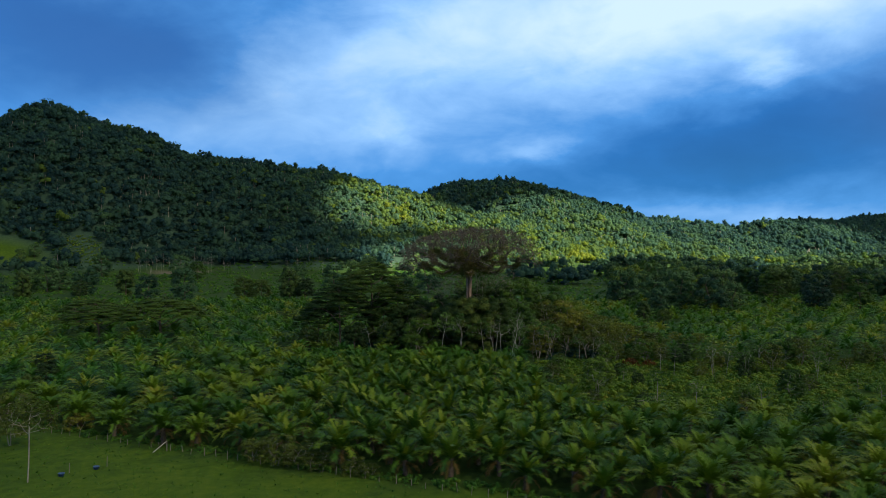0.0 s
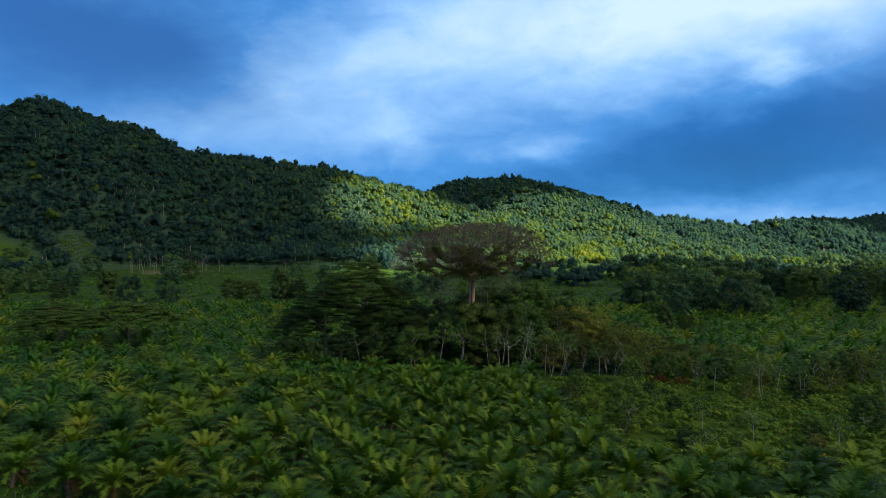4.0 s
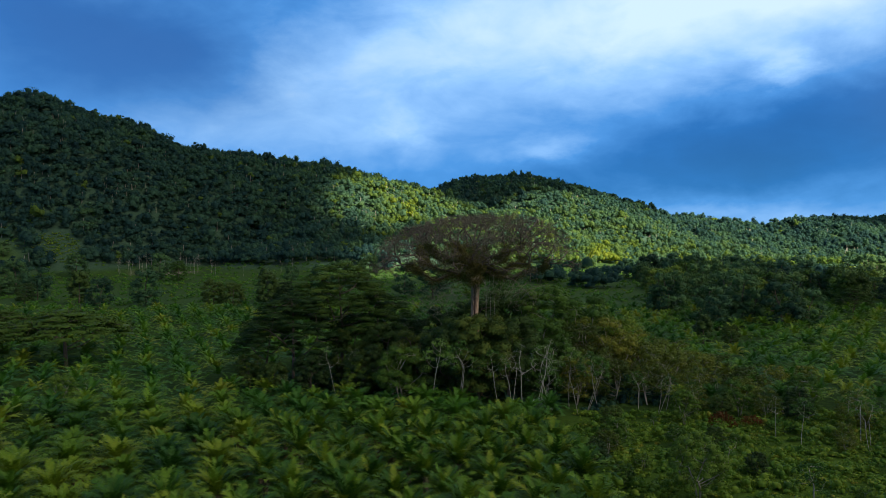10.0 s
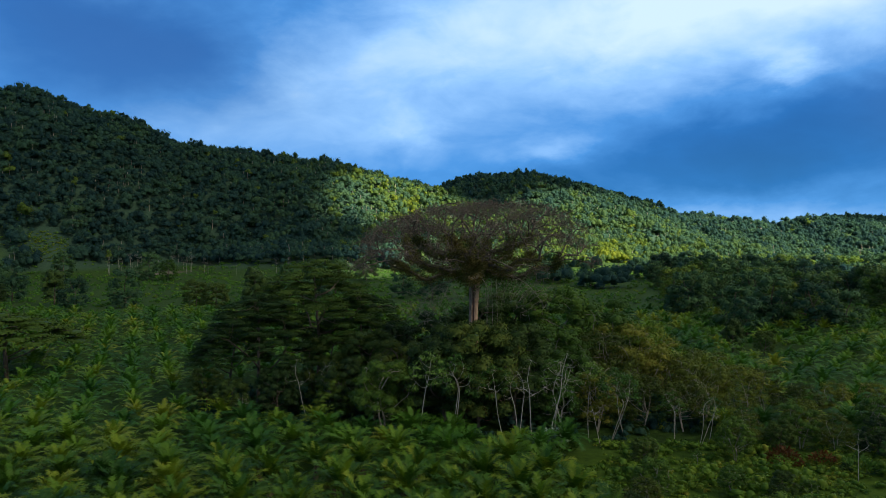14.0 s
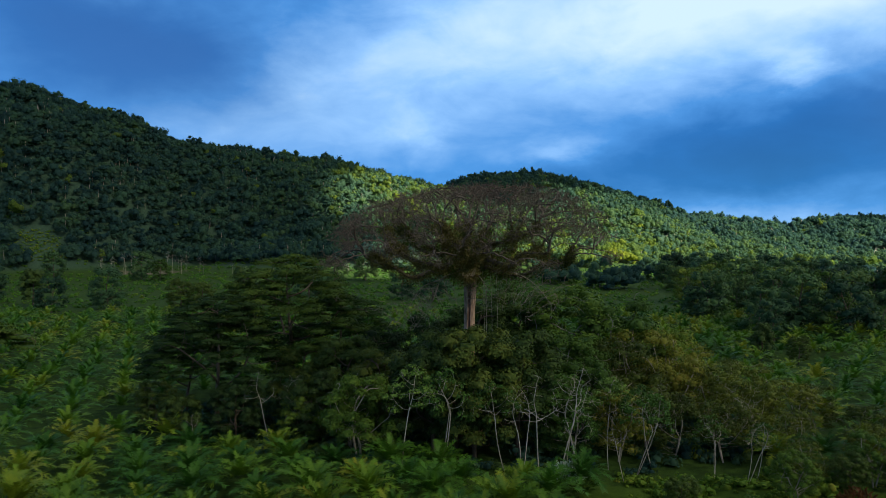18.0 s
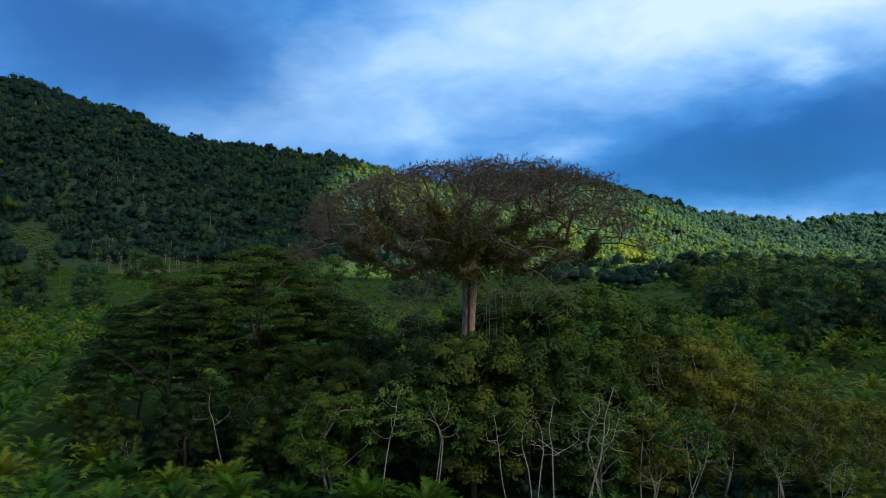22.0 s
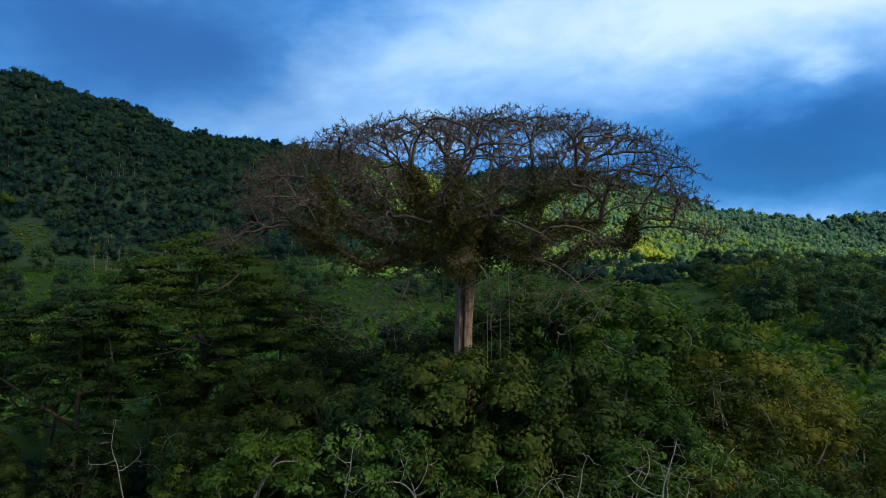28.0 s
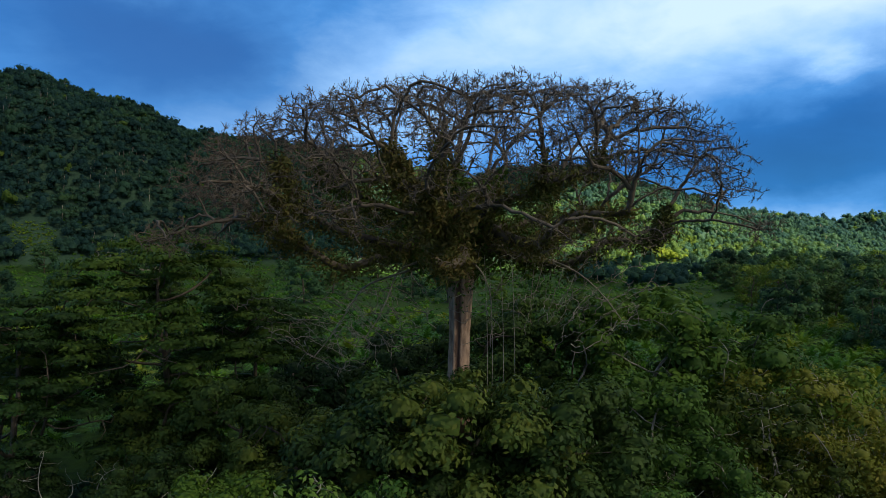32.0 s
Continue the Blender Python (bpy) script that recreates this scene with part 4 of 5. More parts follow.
for i, (x, y) in enumerate(near_palms):
    ob = new("oil_palm")
    s = r.uniform(0.8, 1.12)
    ob.matrix_basis = pose(x, y, at_land(x, y), r.normal() * 3, r.normal() * 3, r.uniform(0, 360)) @ Matrix.Diagonal((s, s, s, 1))
    part("trunk", PTRUNKS[i % 3], ob)
    if abs(x - 2) < 30 and y > 84:
        for k in range(28):
            u = (k + 0.5) / 28
            leaf = part("frond", FRONDS[int(u * FROND_STEPS)][k % 3], ob)
            leaf.matrix_basis = pose(0, 0, 2.2, 0, r.normal() * 5, math.degrees(k * 2.39996) + r.uniform(-12, 12))
    else:
        part("crown", CROWNS[i % 6], ob)
    if i % 3 == 0 or y < fence_y(x) + 14:
        part("dead_fronds", SKIRTS[i % 3], ob, "dry brown hanging fronds")
    tagged(ob, "young oil palm with arching green feather fronds", "palm", "plantation palms")
for name, kinds, spots, label in [
    ("middle_palms", MID_PALMS, mid_palms, "close rows of bright green oil palms before the copse"),
    ("far_palms", FAR_PALMS, far_palms, "rows of green oil palms further across the valley"),
]:
    n = len(spots)
    P = np.array(spots)
    v, f, tint = scattered(kinds, np.stack([P[:, 0], P[:, 1], land(P[:, 0], P[:, 1])], 1), r.uniform(0, 6.28, n), r.uniform(0.8, 1.15, n), r.random(n))
    tagged(new(name, mesh_of(name, v, tris=f, mat=LEAF_PALM_FAR, tint=tint)), label, "palms", kind="stuff")


# ---------------- the kapok ----------------
KX, KY = 8.2, 222.0


def crooked(a, b, first, r, step=0.45, sway=0.16):
    """Points from a to b: sets off along first, then bends to b, with small kinks."""
    d = np.linalg.norm(b - a)
    k = max(2, int(d / step))
    t = np.linspace(0, 1, k + 1)[1:, None]
    c = a + unit(first) * d * 0.45
    P = a * (1 - t) ** 2 + c * 2 * t * (1 - t) + b * t ** 2
    kink = np.cumsum(r.normal(size=(k, 3)), 0) * sway
    return P + kink * (1 - t) * np.sqrt(t) + r.normal(size=(k, 3)) * 0.05


def kapok():
    r = np.random.default_rng(404)
    z0 = at_land(KX, KY)
    tree = new("kapok_tree")
    tree.matrix_basis = pose(KX, KY, z0)
    tagged(tree, "huge leafless kapok tree with a wide umbrella crown of bare branches", "tree")
    # trunk: two pale ribs with a dark groove between them, buttressed at the foot
    zs = np.concatenate([np.linspace(-0.5, 8, 10), np.linspace(9, 27, 19)])
    th = np.linspace(0, 2 * np.pi, 48, endpoint=False)
    rows = []
    for z in zs:
        flare = 0.97 + 1.5 * math.exp(-max(z, 0) / 2.6) - 0.012 * z
        rib = 0.13 * np.cos(4 * th + 0.6) + 0.06 * np.cos(9 * th + 1.0) - 0.55 * np.exp(-((np.mod(th - 4.66 + np.pi, 2 * np.pi) - np.pi) / 0.26) ** 2)
        fork = max(0.0, (z - 21) / 6)
        rad = flare * (1 + rib * (1 + 1.2 * math.exp(-max(z, 0) / 3))) + 0.4 * fork
        rows.append(np.stack([np.cos(th) * rad + 0.10 * math.sin(z * 0.3), np.sin(th) * rad, np.full(48, z)], 1))
    k = np.arange(48)
    q = np.concatenate([np.stack([i * 48 + k, i * 48 + (k + 1) % 48, (i + 1) * 48 + (k + 1) % 48, (i + 1) * 48 + k], 1) for i in range(len(zs) - 1)])
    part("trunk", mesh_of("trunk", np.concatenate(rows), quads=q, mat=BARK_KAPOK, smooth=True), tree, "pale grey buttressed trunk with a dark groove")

    # great limbs: eight spread flat from the fork, six climb half way, five rise into the top
    pos = [np.array((0, 0, z)) for z in (24.6, 26.0, 27.4, 28.8, 30.2)]
    par, own, fixed = [-1, 0, 1, 2, 3], [-1] * 5, [1.0, 0.95, 0.85, 0.75, 0.6]
    limbs = 19
    for L in range(limbs):
        if L < 8:
            a, reach, start, rise, thick = L * 0.785 + 0.1, r.uniform(14.0, 16.5), 1 + L % 2, 2.6, 0.46
        elif L < 14:
            a, reach, start, rise, thick = (L - 8) * 1.047 + 0.35, r.uniform(10.0, 12.5), 2 + L % 2, 4.6, 0.38
        else:
            a, reach, start, rise, thick = (L - 14) * 1.2566 + 0.8, r.uniform(4.0, 6.5), 3 + L % 2, 5.2, 0.34
        a += r.uniform(-0.15, 0.15)
        last, zb = start, pos[start][2]
        ph = r.uniform(0, 6.28)
        for t in np.linspace(0.06, 1, 24):
            swing = a + (0.20 * math.sin(3.2 * t + ph) + 0.10 * math.sin(11 * t + 2 * ph)) * t ** 0.5
            z = zb + rise * (0.75 * t ** 0.8 + 0.25 * t ** 3) + 0.45 * math.sin(8 * t + ph) * t + 0.2 * math.sin(19 * t + 3 * ph)
            if L < 8:
                z += 1.2 * math.exp(-((t - 0.18) / 0.15) ** 2) - 0.9 * math.exp(-((t - 0.55) / 0.2) ** 2)
            pos.append(np.array((math.cos(swing) * reach * t, math.sin(swing) * reach * t, z)))
            par.append(last), own.append(L)
            fixed.append(thick * (1 - t) ** 0.8 + 0.09)
            last = len(pos) - 1

    def dome(a, q):
        """Radius and height of the crown's outside."""
        edge = 20.8 + 0.8 * np.sin(3 * a + 1) + 0.5 * np.sin(7 * a) + 2.0 * np.maximum(-np.cos(a), 0) ** 2 + 0.6 * np.maximum(np.cos(a), 0)
        return q * edge, 41.3 - (0.2 + 2.4 * np.maximum(-np.cos(a), 0) + 3.2 * np.maximum(-np.sin(a), 0) - 1.6 * np.maximum(np.sin(a), 0)) * q - 5.8 * q ** 4.6 + 0.35 * np.sin(5 * a + 17 * q)

    # boughs: the nearest limb that points the right way sends one crooked bough to each fan of twigs
    fans = []
    for c in range(165):
        a, q = c * 2.39996 + r.uniform(-0.25, 0.25), math.sqrt((c + 0.5) / 165) * 0.96
        rho, top = dome(a, q)
        fans.append((math.cos(a) * rho, math.sin(a) * rho, top - 1.25 - 0.7 * r.random()))
    for c in range(44):          # a second storey of boughs inside the outer half
        a, q = c * 2.39996 + 1.0, 0.45 + 0.5 * r.random()
        rho, top = dome(a, q)
        fans.append((math.cos(a) * rho, math.sin(a) * rho, top - 3.2 - 1.6 * r.random()))
    for c in range(58):          # the rim, which thins out downwards
        a, q = c * 2.39996 + 2.0, r.uniform(0.78, 1.02)
        rho, top = dome(a, q)
        fans.append((math.cos(a) * rho, math.sin(a) * rho, max(28.0, top - r.uniform(3.0, 5.5))))
    fans = np.array(fans)
    first = np.arange(len(fans)) % 4 == 0
    order = np.concatenate([np.nonzero(first)[0], np.nonzero(~first)[0]])
    span = [0.0] * len(pos)
    for f in order:
        goal = fans[f]
        P = np.array(pos)
        way = P - P[np.maximum(par, 0)]
        way[np.array(par) < 0] = (0, 0, 1)
        to = goal - P
        d = np.linalg.norm(to, axis=1)
        ahead = (unit(way) * unit(to)).sum(1)
        cost = d + 0.22 * np.array(span) + 3.5 * np.maximum(0, 0.45 - ahead) + 1.2 * np.maximum(0, P[:, 2] + 0.6 - goal[2]) + 0.8 * np.maximum(0, np.hypot(P[:, 0], P[:, 1]) - np.hypot(goal[0], goal[1]))
        cost[:5] += 20
        i = int(cost.argmin())
        start = unit(way[i]) * 0.6 + np.array([0, 0, 0.95]) + 0.45 * unit(to[i])
        last = i
        for p in crooked(P[i], goal, start, r):
            pos.append(p), par.append(last), own.append(own[i]), fixed.append(0.0)
            span.append(span[last] + 0.45)
            last = len(pos) - 1
    bones = len(pos)
    # twigs fill each fan
    per = 46
    blob = sphere_dirs(len(fans) * per, r) * (r.random(len(fans) * per) ** 0.45)[:, None] * np.array([2.05, 2.05, 1.2])
    marks = np.repeat(fans, per, 0) + blob
    ang = np.arctan2(marks[:, 1], marks[:, 0])
    edge, _ = dome(ang, 1.0)
    qq = np.hypot(marks[:, 0], marks[:, 1]) / edge
    marks[:, 2] = np.minimum(marks[:, 2], dome(ang, np.minimum(qq, 1.05))[1] + r.uniform(-0.25, 0.3, len(marks)))
    pos, par = colonise(list(zip(pos, par)), marks, 2.9, 0.38, 0.28, 40, r, 0.28)
    n = len(pos)
    own = np.concatenate([own, np.full(n - bones, -1)]).astype(int)
    for i in range(bones, n):
        own[i] = own[par[i]]
    kids = np.bincount(par[par >= 0], minlength=n)
    load = (kids == 0).astype(float)
    for i in range(n - 1, 0, -1):
        load[par[i]] += load[i]
    rad = 0.020 * np.maximum(load, 1) ** 0.45
    rad[:bones] = np.maximum(np.minimum(rad[:bones], 0.20), fixed)
    for L in range(limbs):
        idx = np.nonzero((own == L) & (par >= 0))[0]
        thick = idx[rad[idx] > 0.05]
        thin = idx[rad[idx] <= 0.05]
        v, f = tubes(pos[par[thick]], pos[thick], np.minimum(rad[par[thick]], rad[thick] * 1.25), rad[thick], 6)
        limb = part("limb", mesh_of("limb", v, quads=f, mat=BARK_GREY, smooth=True), tree)
        ends = idx[kids[idx] == 0]
        src = np.repeat(np.concatenate([ends, ends, ends, thin[r.random(len(thin)) < 0.45]]), 2)
        way = unit(pos[src] - pos[par[src]]) + r.normal(size=(len(src), 3)) * 0.6
        way[:, 2] += 0.15
        tip = pos[src] + unit(way) * r.uniform(0.18, 0.5, (len(src), 1))
        tv = tubes(pos[src], tip, np.full(len(src), 0.018), np.full(len(src), 0.011), 3)
        bv = tubes(pos[par[thin]], pos[thin], np.minimum(rad[par[thin]], 0.05), np.maximum(rad[thin], 0.021), 3)
        v, f = joined([bv, tv])
        tagged(part("twig_fan", mesh_of("twig_fan", v, quads=f, mat=BARK_GREY), limb, "bare grey-brown twigs"), kind="stuff")
        # epiphytes ride on the great limbs and hang from them
        host = idx[(rad[idx] > 0.075) & (pos[idx, 2] < 34.5 - 1.5 * r.random(len(idx))) & (np.hypot(pos[idx, 0], pos[idx, 1]) < 16.0)]
        if len(host):
            src = np.repeat(host, 88)
            d = sphere_dirs(len(src), r)
            far = rad[src, None] + 0.75 * r.random((len(src), 1)) ** 1.8
            c = pos[src] + d * far + r.normal(size=(len(src), 3)) * 0.25
            c[:, 2] -= 0.9 * r.random(len(src)) ** 3
            v, f = leaves(c, d + np.array([0, 0, 0.2]), 0.46, 0.14, r, 0.8)
            tagged(part("epiphyte_growth", mesh_of("epiphyte_growth", v, quads=f, mat=EPIPHYTE), limb, "brown-green epiphytes crowding the bough"), kind="stuff")
    # creeper: a mantle round the fork that hangs ragged below the lowest limbs, and leafy tufts on the boughs
    pts, nrm = [], []
    for c in range(120):
        a, rho = r.uniform(0, 6.28), 1.0 + 6.0 * r.random() ** 1.6
        z = r.uniform(27.0, 30.5) - 0.15 * rho
        size = r.uniform(0.5, 1.1)
        d = sphere_dirs(46, r)
        drop = r.uniform(0.4, 3.6 if rho < 4 else 2.0)
        pts.append(np.array([math.cos(a) * rho, math.sin(a) * rho, z]) + d * size * np.array([1, 1, 0.9]) - np.array([0, 0, 1]) * (r.random(46) ** 1.3 * drop)[:, None])
        nrm.append(d + np.array([0, 0, 0.3]))
    for c in range(26):
        a, rho = r.uniform(0, 6.28), r.uniform(1.5, 11.0)
        d = sphere_dirs(60, r)
        pts.append(np.array([math.cos(a) * rho, math.sin(a) * rho, r.uniform(30.0, 33.6)]) + d * r.uniform(0.5, 1.2) * (r.random((60, 1)) ** 0.4))
        nrm.append(d + np.array([0, 0, 0.3]))
    v, f = leaves(np.concatenate(pts), np.concatenate(nrm), 0.42, 0.20, r, 0.6)
    part("creeper", mesh_of("creeper", v, quads=f, mat=LEAF_LAYER), tree, "dark green creeper round the fork")
    # drooping lower boughs and hanging vines
    for a, z, reach, drop, count in [(3.35, 25.6, 11.5, 6.4, 520), (3.9, 26.4, 9.0, 5.2, 260), (-0.35, 27.0, 12.5, 4.6, 420), (-1.2, 26.5, 6.5, 3.8, 160)]:
        s = [((0, 0, z), -1)]
        for t in np.linspace(0.1, 1, 18):
            s.append(((math.cos(a) * reach * t + 0.4 * math.sin(9 * t), math.sin(a) * reach * t + 0.4 * math.cos(7 * t), z + 1.3 * math.sin(t * 3) - drop * t * t + 0.25 * math.sin(11 * t)), len(s) - 1))
        mk = np.array([math.cos(a) * reach * 0.78, math.sin(a) * reach * 0.78, z - drop * 0.66]) + r.normal(size=(count, 3)) * np.array([reach * 0.20, reach * 0.15, 1.5])
        bp, bq = colonise(s, mk, 3.5, 0.42, 0.26, 40, r)
        ii = np.arange(1, len(bp))
        g = np.where(ii < 19, 0.13 - 0.005 * np.minimum(ii, 18), 0.022)
        v, f = tubes(bp[bq[ii]], bp[ii], g * 1.08, g, 4)
        part("lower_bough", mesh_of("lower_bough", v, quads=f, mat=BARK_BOUGH), tree, "pale drooping dead bough")
    for a, rr, za, zb in [(-0.5, 4.6, 27.0, 11.0), (-0.9, 3.2, 27.0, 13.5), (-0.35, 3.4, 26.5, 14.5), (-0.2, 2.4, 26.0, 15.5)]:
        P = curve_points(np.array([math.cos(a) * rr, math.sin(a) * rr, za]), np.array([math.cos(a) * rr + 0.2, math.sin(a) * rr, zb]), np.array([0.15, 0, 0]), 8)
        v, f = limb_tubes(P, 0.022, 0.018, 4)
        part("vine", mesh_of("vine", v, quads=f, mat=BARK_PALE), tree, "long thin hanging vine")


kapok()


# ---------------- the pasture: fence, lone tree, tubs ----------------
r = np.random.default_rng(88)


def fence():
    ob = new("pasture_fence")
    ob.matrix_basis = pose(0, 0, 0)
    meshes = []
    for k in range(4):
        v, f = tubes([(0, 0, -0.4), (0, 0, 0.5)], [(0, 0, 0.5), (0.04, 0.02, 1.45)], [0.075, 0.07], [0.07, 0.055], 6)
        w, g = tubes([(0.04, 0.02, 1.45)], [(0.04, 0.02, 1.5)], [0.055], [0.01], 6)
        meshes.append(mesh_of("post", *[joined([(v, f), (w, g)])[0]], quads=joined([(v, f), (w, g)])[1], mat=WOOD_POST))
    x = -80.0
    while x < 22:
        y = fence_y(x) + 0.3 * math.sin(x)
        p = part("post", meshes[int(r.integers(0, 4))], ob)
        p.matrix_basis = pose(x, y, at_land(x, y), r.normal() * 4, r.normal() * 4, r.uniform(0, 360)) @ Matrix.Diagonal((0.75, 0.75, r.uniform(0.5, 0.9), 1))
        x += r.uniform(1.7, 2.5)
    tagged(ob, "line of weathered whitish fence posts along the pasture", "fence")


fence()
lone = tree_meshes(501, 11.8, 4.2, 6.4, 28, 60, 0.34, "umbrella", 0.10, BARK_PALE, LEAF_OLIVE, 0.4, 1, 2, 0.5, 0.27, 0)
plant("lone_tree", lone, -57.8, 96.8, 1.0, 0.7, "slender pale tree with thin brownish leaves in the pasture")
plant("edge_tree", OLIVE[1], -72, 116, 0.75, 1.7, "brownish olive tree at the corner of the pasture")


def leaning_pole():
    ob = new("leaning_pole")
    ob.matrix_basis = pose(-44.7, 112.2, at_land(-44.7, 112.2))
    v, f = tubes([(-1.75, -0.7, 0.0)], [(0.05, 0.1, 1.55)], [0.075], [0.06], 6)
    part("beam", mesh_of("beam", v, quads=f, mat=WOOD_PALE), ob, "bleached white leaning beam")
    v, f = tubes([(0.12, 0.15, -0.4)], [(0.12, 0.15, 1.7)], [0.09], [0.07], 6)
    part("post", mesh_of("post", v, quads=f, mat=WOOD_POST), ob)
    tagged(ob, "white pole leaning on a fence post", "pole")


m, t, p, o = material("bleached_wood")
p.inputs["Roughness"].default_value = 0.8
tc = t.nodes.new("ShaderNodeTexCoord").outputs["Object"]
t.links.new(ramp(t, noised(t, tc, 5.0, 5.0).outputs["Fac"], [(0.3, (0.34, 0.31, 0.27)), (0.7, (0.55, 0.52, 0.47))]), p.inputs["Base Color"])
WOOD_PALE = m
m, t, p, o = material("blue_plastic")
p.inputs["Roughness"].default_value = 0.45
tc = t.nodes.new("ShaderNodeTexCoord").outputs["Object"]
t.links.new(ramp(t, noised(t, tc, 3.0, 4.0).outputs["Fac"], [(0.3, (0.02, 0.05, 0.14)), (0.7, (0.035, 0.09, 0.22))]), p.inputs["Base Color"])
BLUE = m
leaning_pole()


def tub_mesh():
    """A round open tub with a rolled rim."""
    prof = [(0.0, 0.02), (0.46, 0.02), (0.56, 0.46), (0.61, 0.48), (0.61, 0.52), (0.54, 0.52), (0.45, 0.08), (0.0, 0.08)]
    n = 20
    v = [(q * math.cos(6.28318 * k / n), q * math.sin(6.28318 * k / n), z) for q, z in prof for k in range(n)]
    f = [(i * n + k, i * n + (k + 1) % n, (i + 1) * n + (k + 1) % n, (i + 1) * n + k) for i in range(len(prof) - 1) for k in range(n)]
    return mesh_of("feed_tub", np.array(v), quads=np.array(f), mat=BLUE, smooth=True)


tub = tub_mesh()
for x, y in [(-54.6, 99.6), (-51.2, 102.8)]:
    ob = new("feed_tub", tub)
    ob.matrix_basis = pose(x, y, at_land(x, y), 0, 4, 0) @ Matrix.Diagonal((0.75, 0.75, 0.8, 1))
    tagged(ob, "round blue plastic feed tub on the grass", "tub", "feed tubs")
v, f = tubes([(0, 0, -0.3)], [(0.05, 0, 1.6)], [0.06], [0.045], 6)
stake = mesh_of("stake", v, quads=f, mat=WOOD_POST)
for x, y in [(-54.0, 100.6), (-50.2, 104.0)]:
    ob = new("stake", stake)
    ob.matrix_basis = pose(x, y, at_land(x, y))
    tagged(ob, "thin wooden stake in the pasture beside a tub", "stake", "pasture stakes")


weeds = []
while len(weeds) < 330:
    x = r.uniform(-85, 40)
    weeds.append((x, fence_y(x) + r.uniform(0.6, 4.5)))
shrub_cover("fence_weeds", "dark weeds and brambles under the palms at the fence", weeds, 0.6, 1.3, LEAF_FIELD, (0.8, 1.3))


def grass_tufts(n, seed):
    """Coarse tufts scattered over the pasture."""
    r = np.random.default_rng(seed)
    x = r.uniform(-95, 25, n)
    y = fence_y(x) - np.abs(r.normal(size=n)) * 22 - 0.3
    b = 5
    X, Y = np.repeat(x, b), np.repeat(y, b)
    a = r.uniform(0, 6.28, n * b)
    size = np.repeat(r.uniform(0.12, 0.34, n), b) * r.uniform(0.7, 1.3, n * b)
    base = np.stack([X + np.cos(a) * 0.1, Y + np.sin(a) * 0.1, land(X, Y) - 0.02], 1)
    tip = base + np.stack([np.cos(a) * size * 0.7, np.sin(a) * size * 0.7, size], 1)
    side = np.stack([-np.sin(a), np.cos(a), np.zeros(n * b)], 1) * size[:, None] * 0.22
    v = np.stack([base - side, base + side, tip], 1).reshape(-1, 3)
    me = mesh_of("grass_tufts", v, tris=np.arange(3 * n * b).reshape(-1, 3), mat=LEAF_FIELD, tint=np.repeat(r.random(n), b * 3))
    tagged(new("grass_tufts", me), "coarse grass tufts dotted over the pasture", "grass", kind="stuff")


grass_tufts(1700, 91)


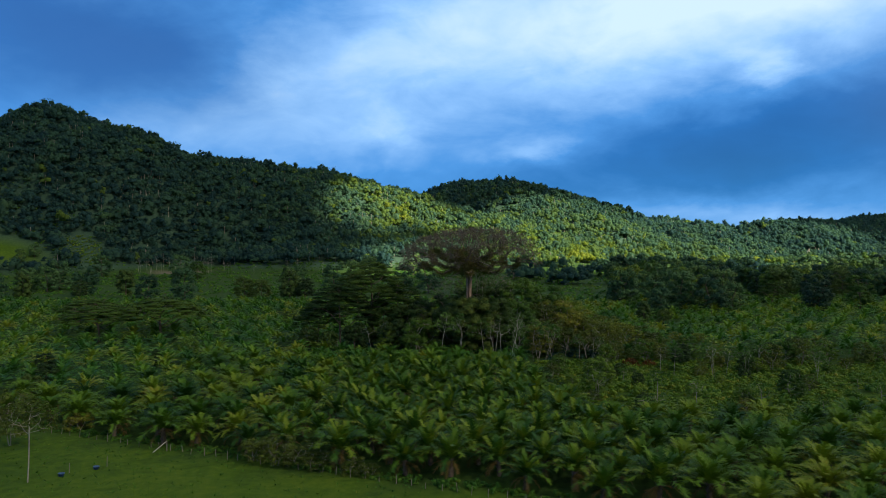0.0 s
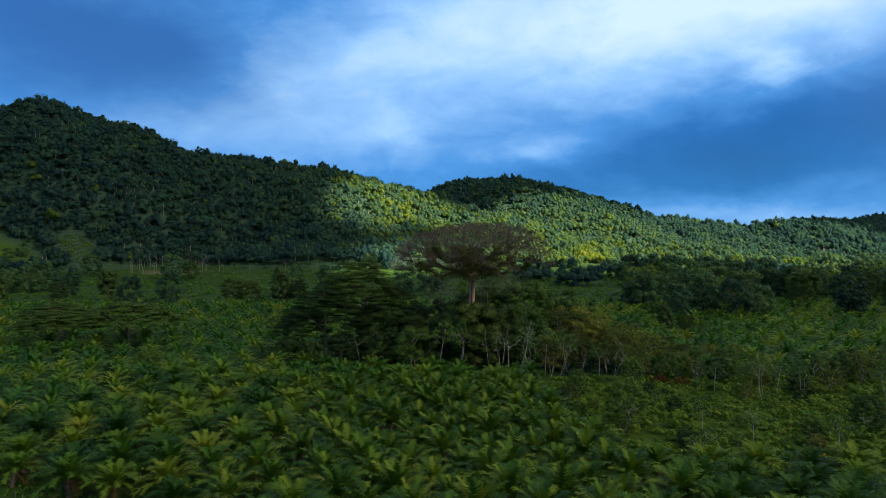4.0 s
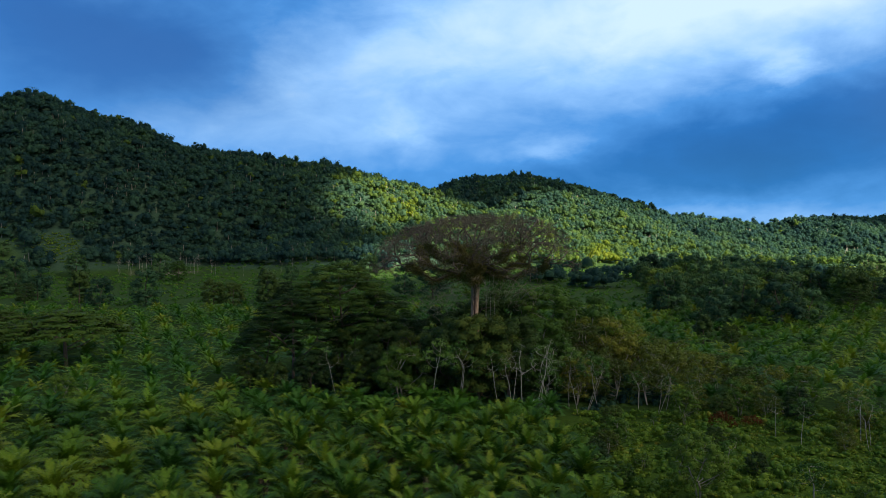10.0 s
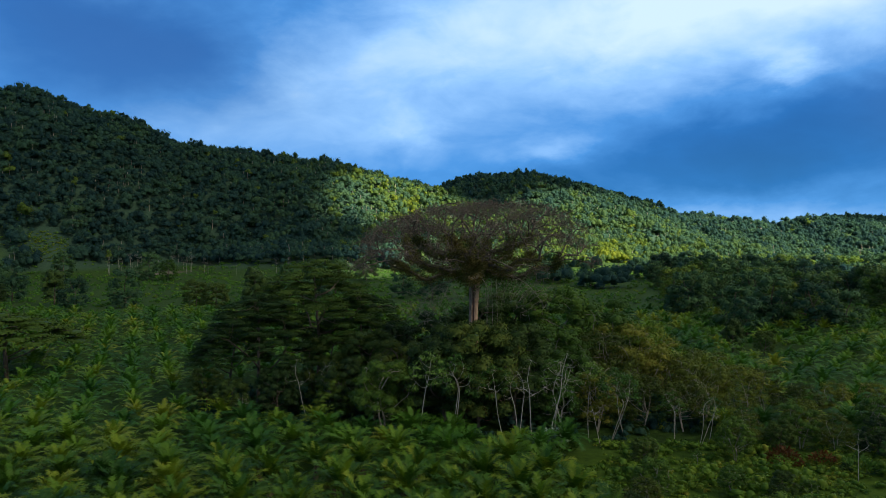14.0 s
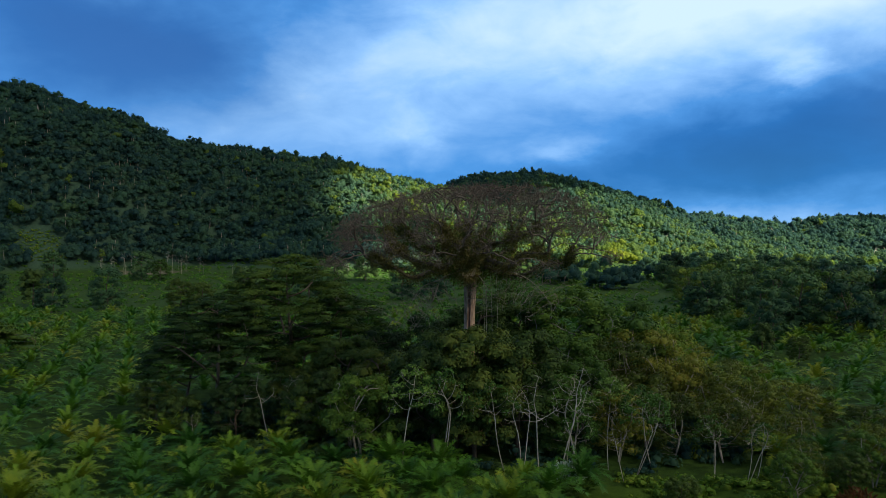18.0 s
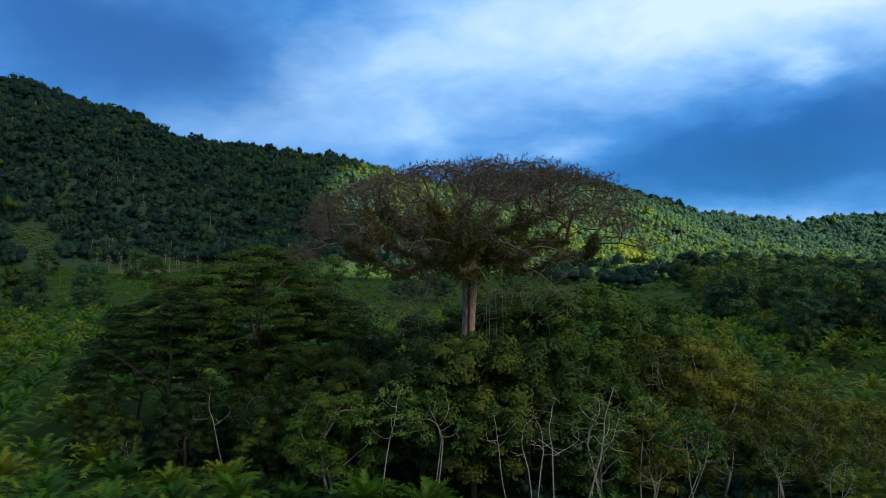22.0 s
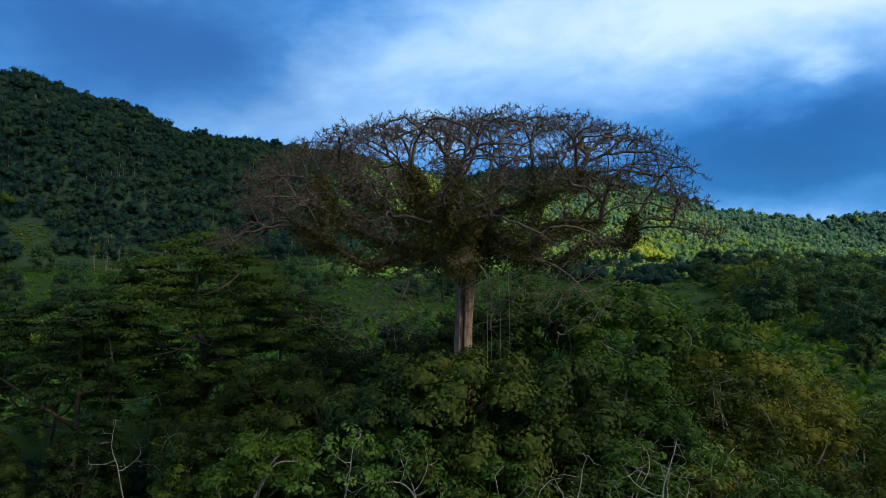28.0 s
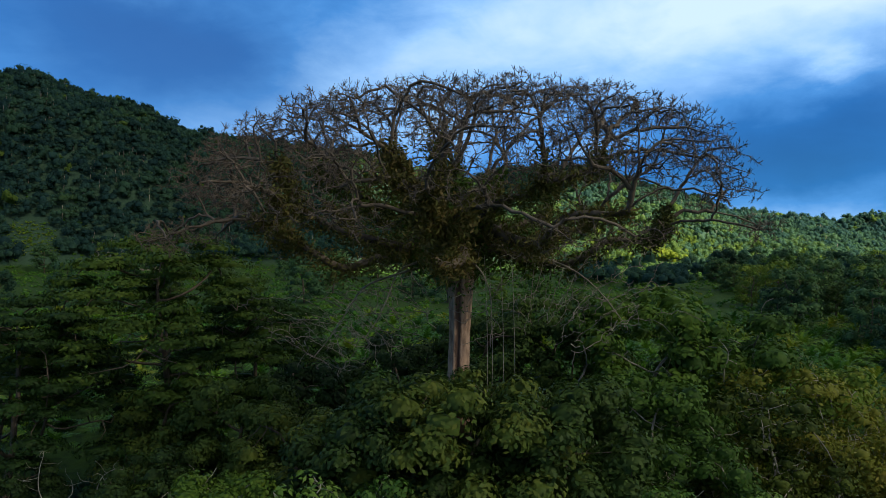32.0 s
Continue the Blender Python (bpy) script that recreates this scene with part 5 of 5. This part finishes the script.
# ---------------- shrubs that stand out ----------------
def spiky_bush(name, x, y, R, h, n, length, width, mats, label, seed):
    """A mound of long upright leaves; mats[0] covers the upper ones, mats[1] the lower."""
    r = np.random.default_rng(seed)
    ob = new(name)
    ob.matrix_basis = pose(x, y, at_land(x, y))
    a, q = r.uniform(0, 6.28, n), np.sqrt(r.random(n))
    base = np.stack([np.cos(a) * q * R, np.sin(a) * q * R, h * (1 - 0.8 * q ** 2) * r.uniform(0.6, 1.0, n)], 1)
    way = unit(np.stack([np.cos(a) * q * 0.8, np.sin(a) * q * 0.8, np.full(n, 0.8)], 1) + r.normal(size=(n, 3)) * 0.35)
    side = unit(np.cross(way, r.normal(size=(n, 3))))
    L = (length * r.uniform(0.6, 1.2, n))[:, None]
    v = np.stack([base, base + way * L * 0.5 + side * width, base + way * L + np.array([0, 0, -0.15]) * L, base + way * L * 0.5 - side * width], 1).reshape(-1, 3)
    f = np.arange(4 * n).reshape(n, 4)
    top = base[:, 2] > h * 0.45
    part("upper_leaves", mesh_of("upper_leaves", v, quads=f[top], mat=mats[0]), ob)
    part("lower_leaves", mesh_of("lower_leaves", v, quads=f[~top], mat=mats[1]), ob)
    return tagged(ob, label, "shrub")


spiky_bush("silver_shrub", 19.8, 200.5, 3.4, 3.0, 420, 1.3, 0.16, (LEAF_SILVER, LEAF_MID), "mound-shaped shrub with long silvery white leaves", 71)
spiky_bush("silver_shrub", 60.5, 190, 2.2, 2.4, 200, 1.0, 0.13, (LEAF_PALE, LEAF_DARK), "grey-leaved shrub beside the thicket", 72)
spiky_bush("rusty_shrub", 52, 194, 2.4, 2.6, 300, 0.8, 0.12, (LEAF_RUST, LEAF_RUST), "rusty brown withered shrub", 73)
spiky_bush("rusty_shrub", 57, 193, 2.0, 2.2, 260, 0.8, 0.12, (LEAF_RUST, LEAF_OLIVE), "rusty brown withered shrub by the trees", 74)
for i, (x, y, h) in enumerate([(-28.5, 106.8, 4.4), (-25, 105.6, 5.0), (-21.5, 104.0, 4.6), (-18.6, 102.6, 3.6), (-13, 100.2, 3.4), (-10.5, 99.2, 2.8), (-66, 126, 4)]):
    plant("hedge_bush", OLIVE[i % 3], x, y, h / 8, i * 1.4, "spreading olive green bush at the fence", "bush", "fence bushes", sink=1.2, tall=0.72)
for i, (x, y, h) in enumerate([(34.5, 155.4, 9), (41, 134, 6), (37, 128, 6), (46, 150, 7), (29, 178, 6), (52, 143, 6.5), (62, 136, 7), (44, 170, 5), (75, 150, 7), (88, 140, 6), (-60, 152, 7), (-58, 150, 6), (-75, 205, 8), (-72, 206, 7.5), (-35, 141, 5)]):
    plant("sapling", SAPLING[i % 3] if i % 4 else ROUND_MID[i % 4], x, y, h / (7.5 if i % 4 else 13), i * 2.2, "young tree rising out of the scrub and palms", group="saplings")
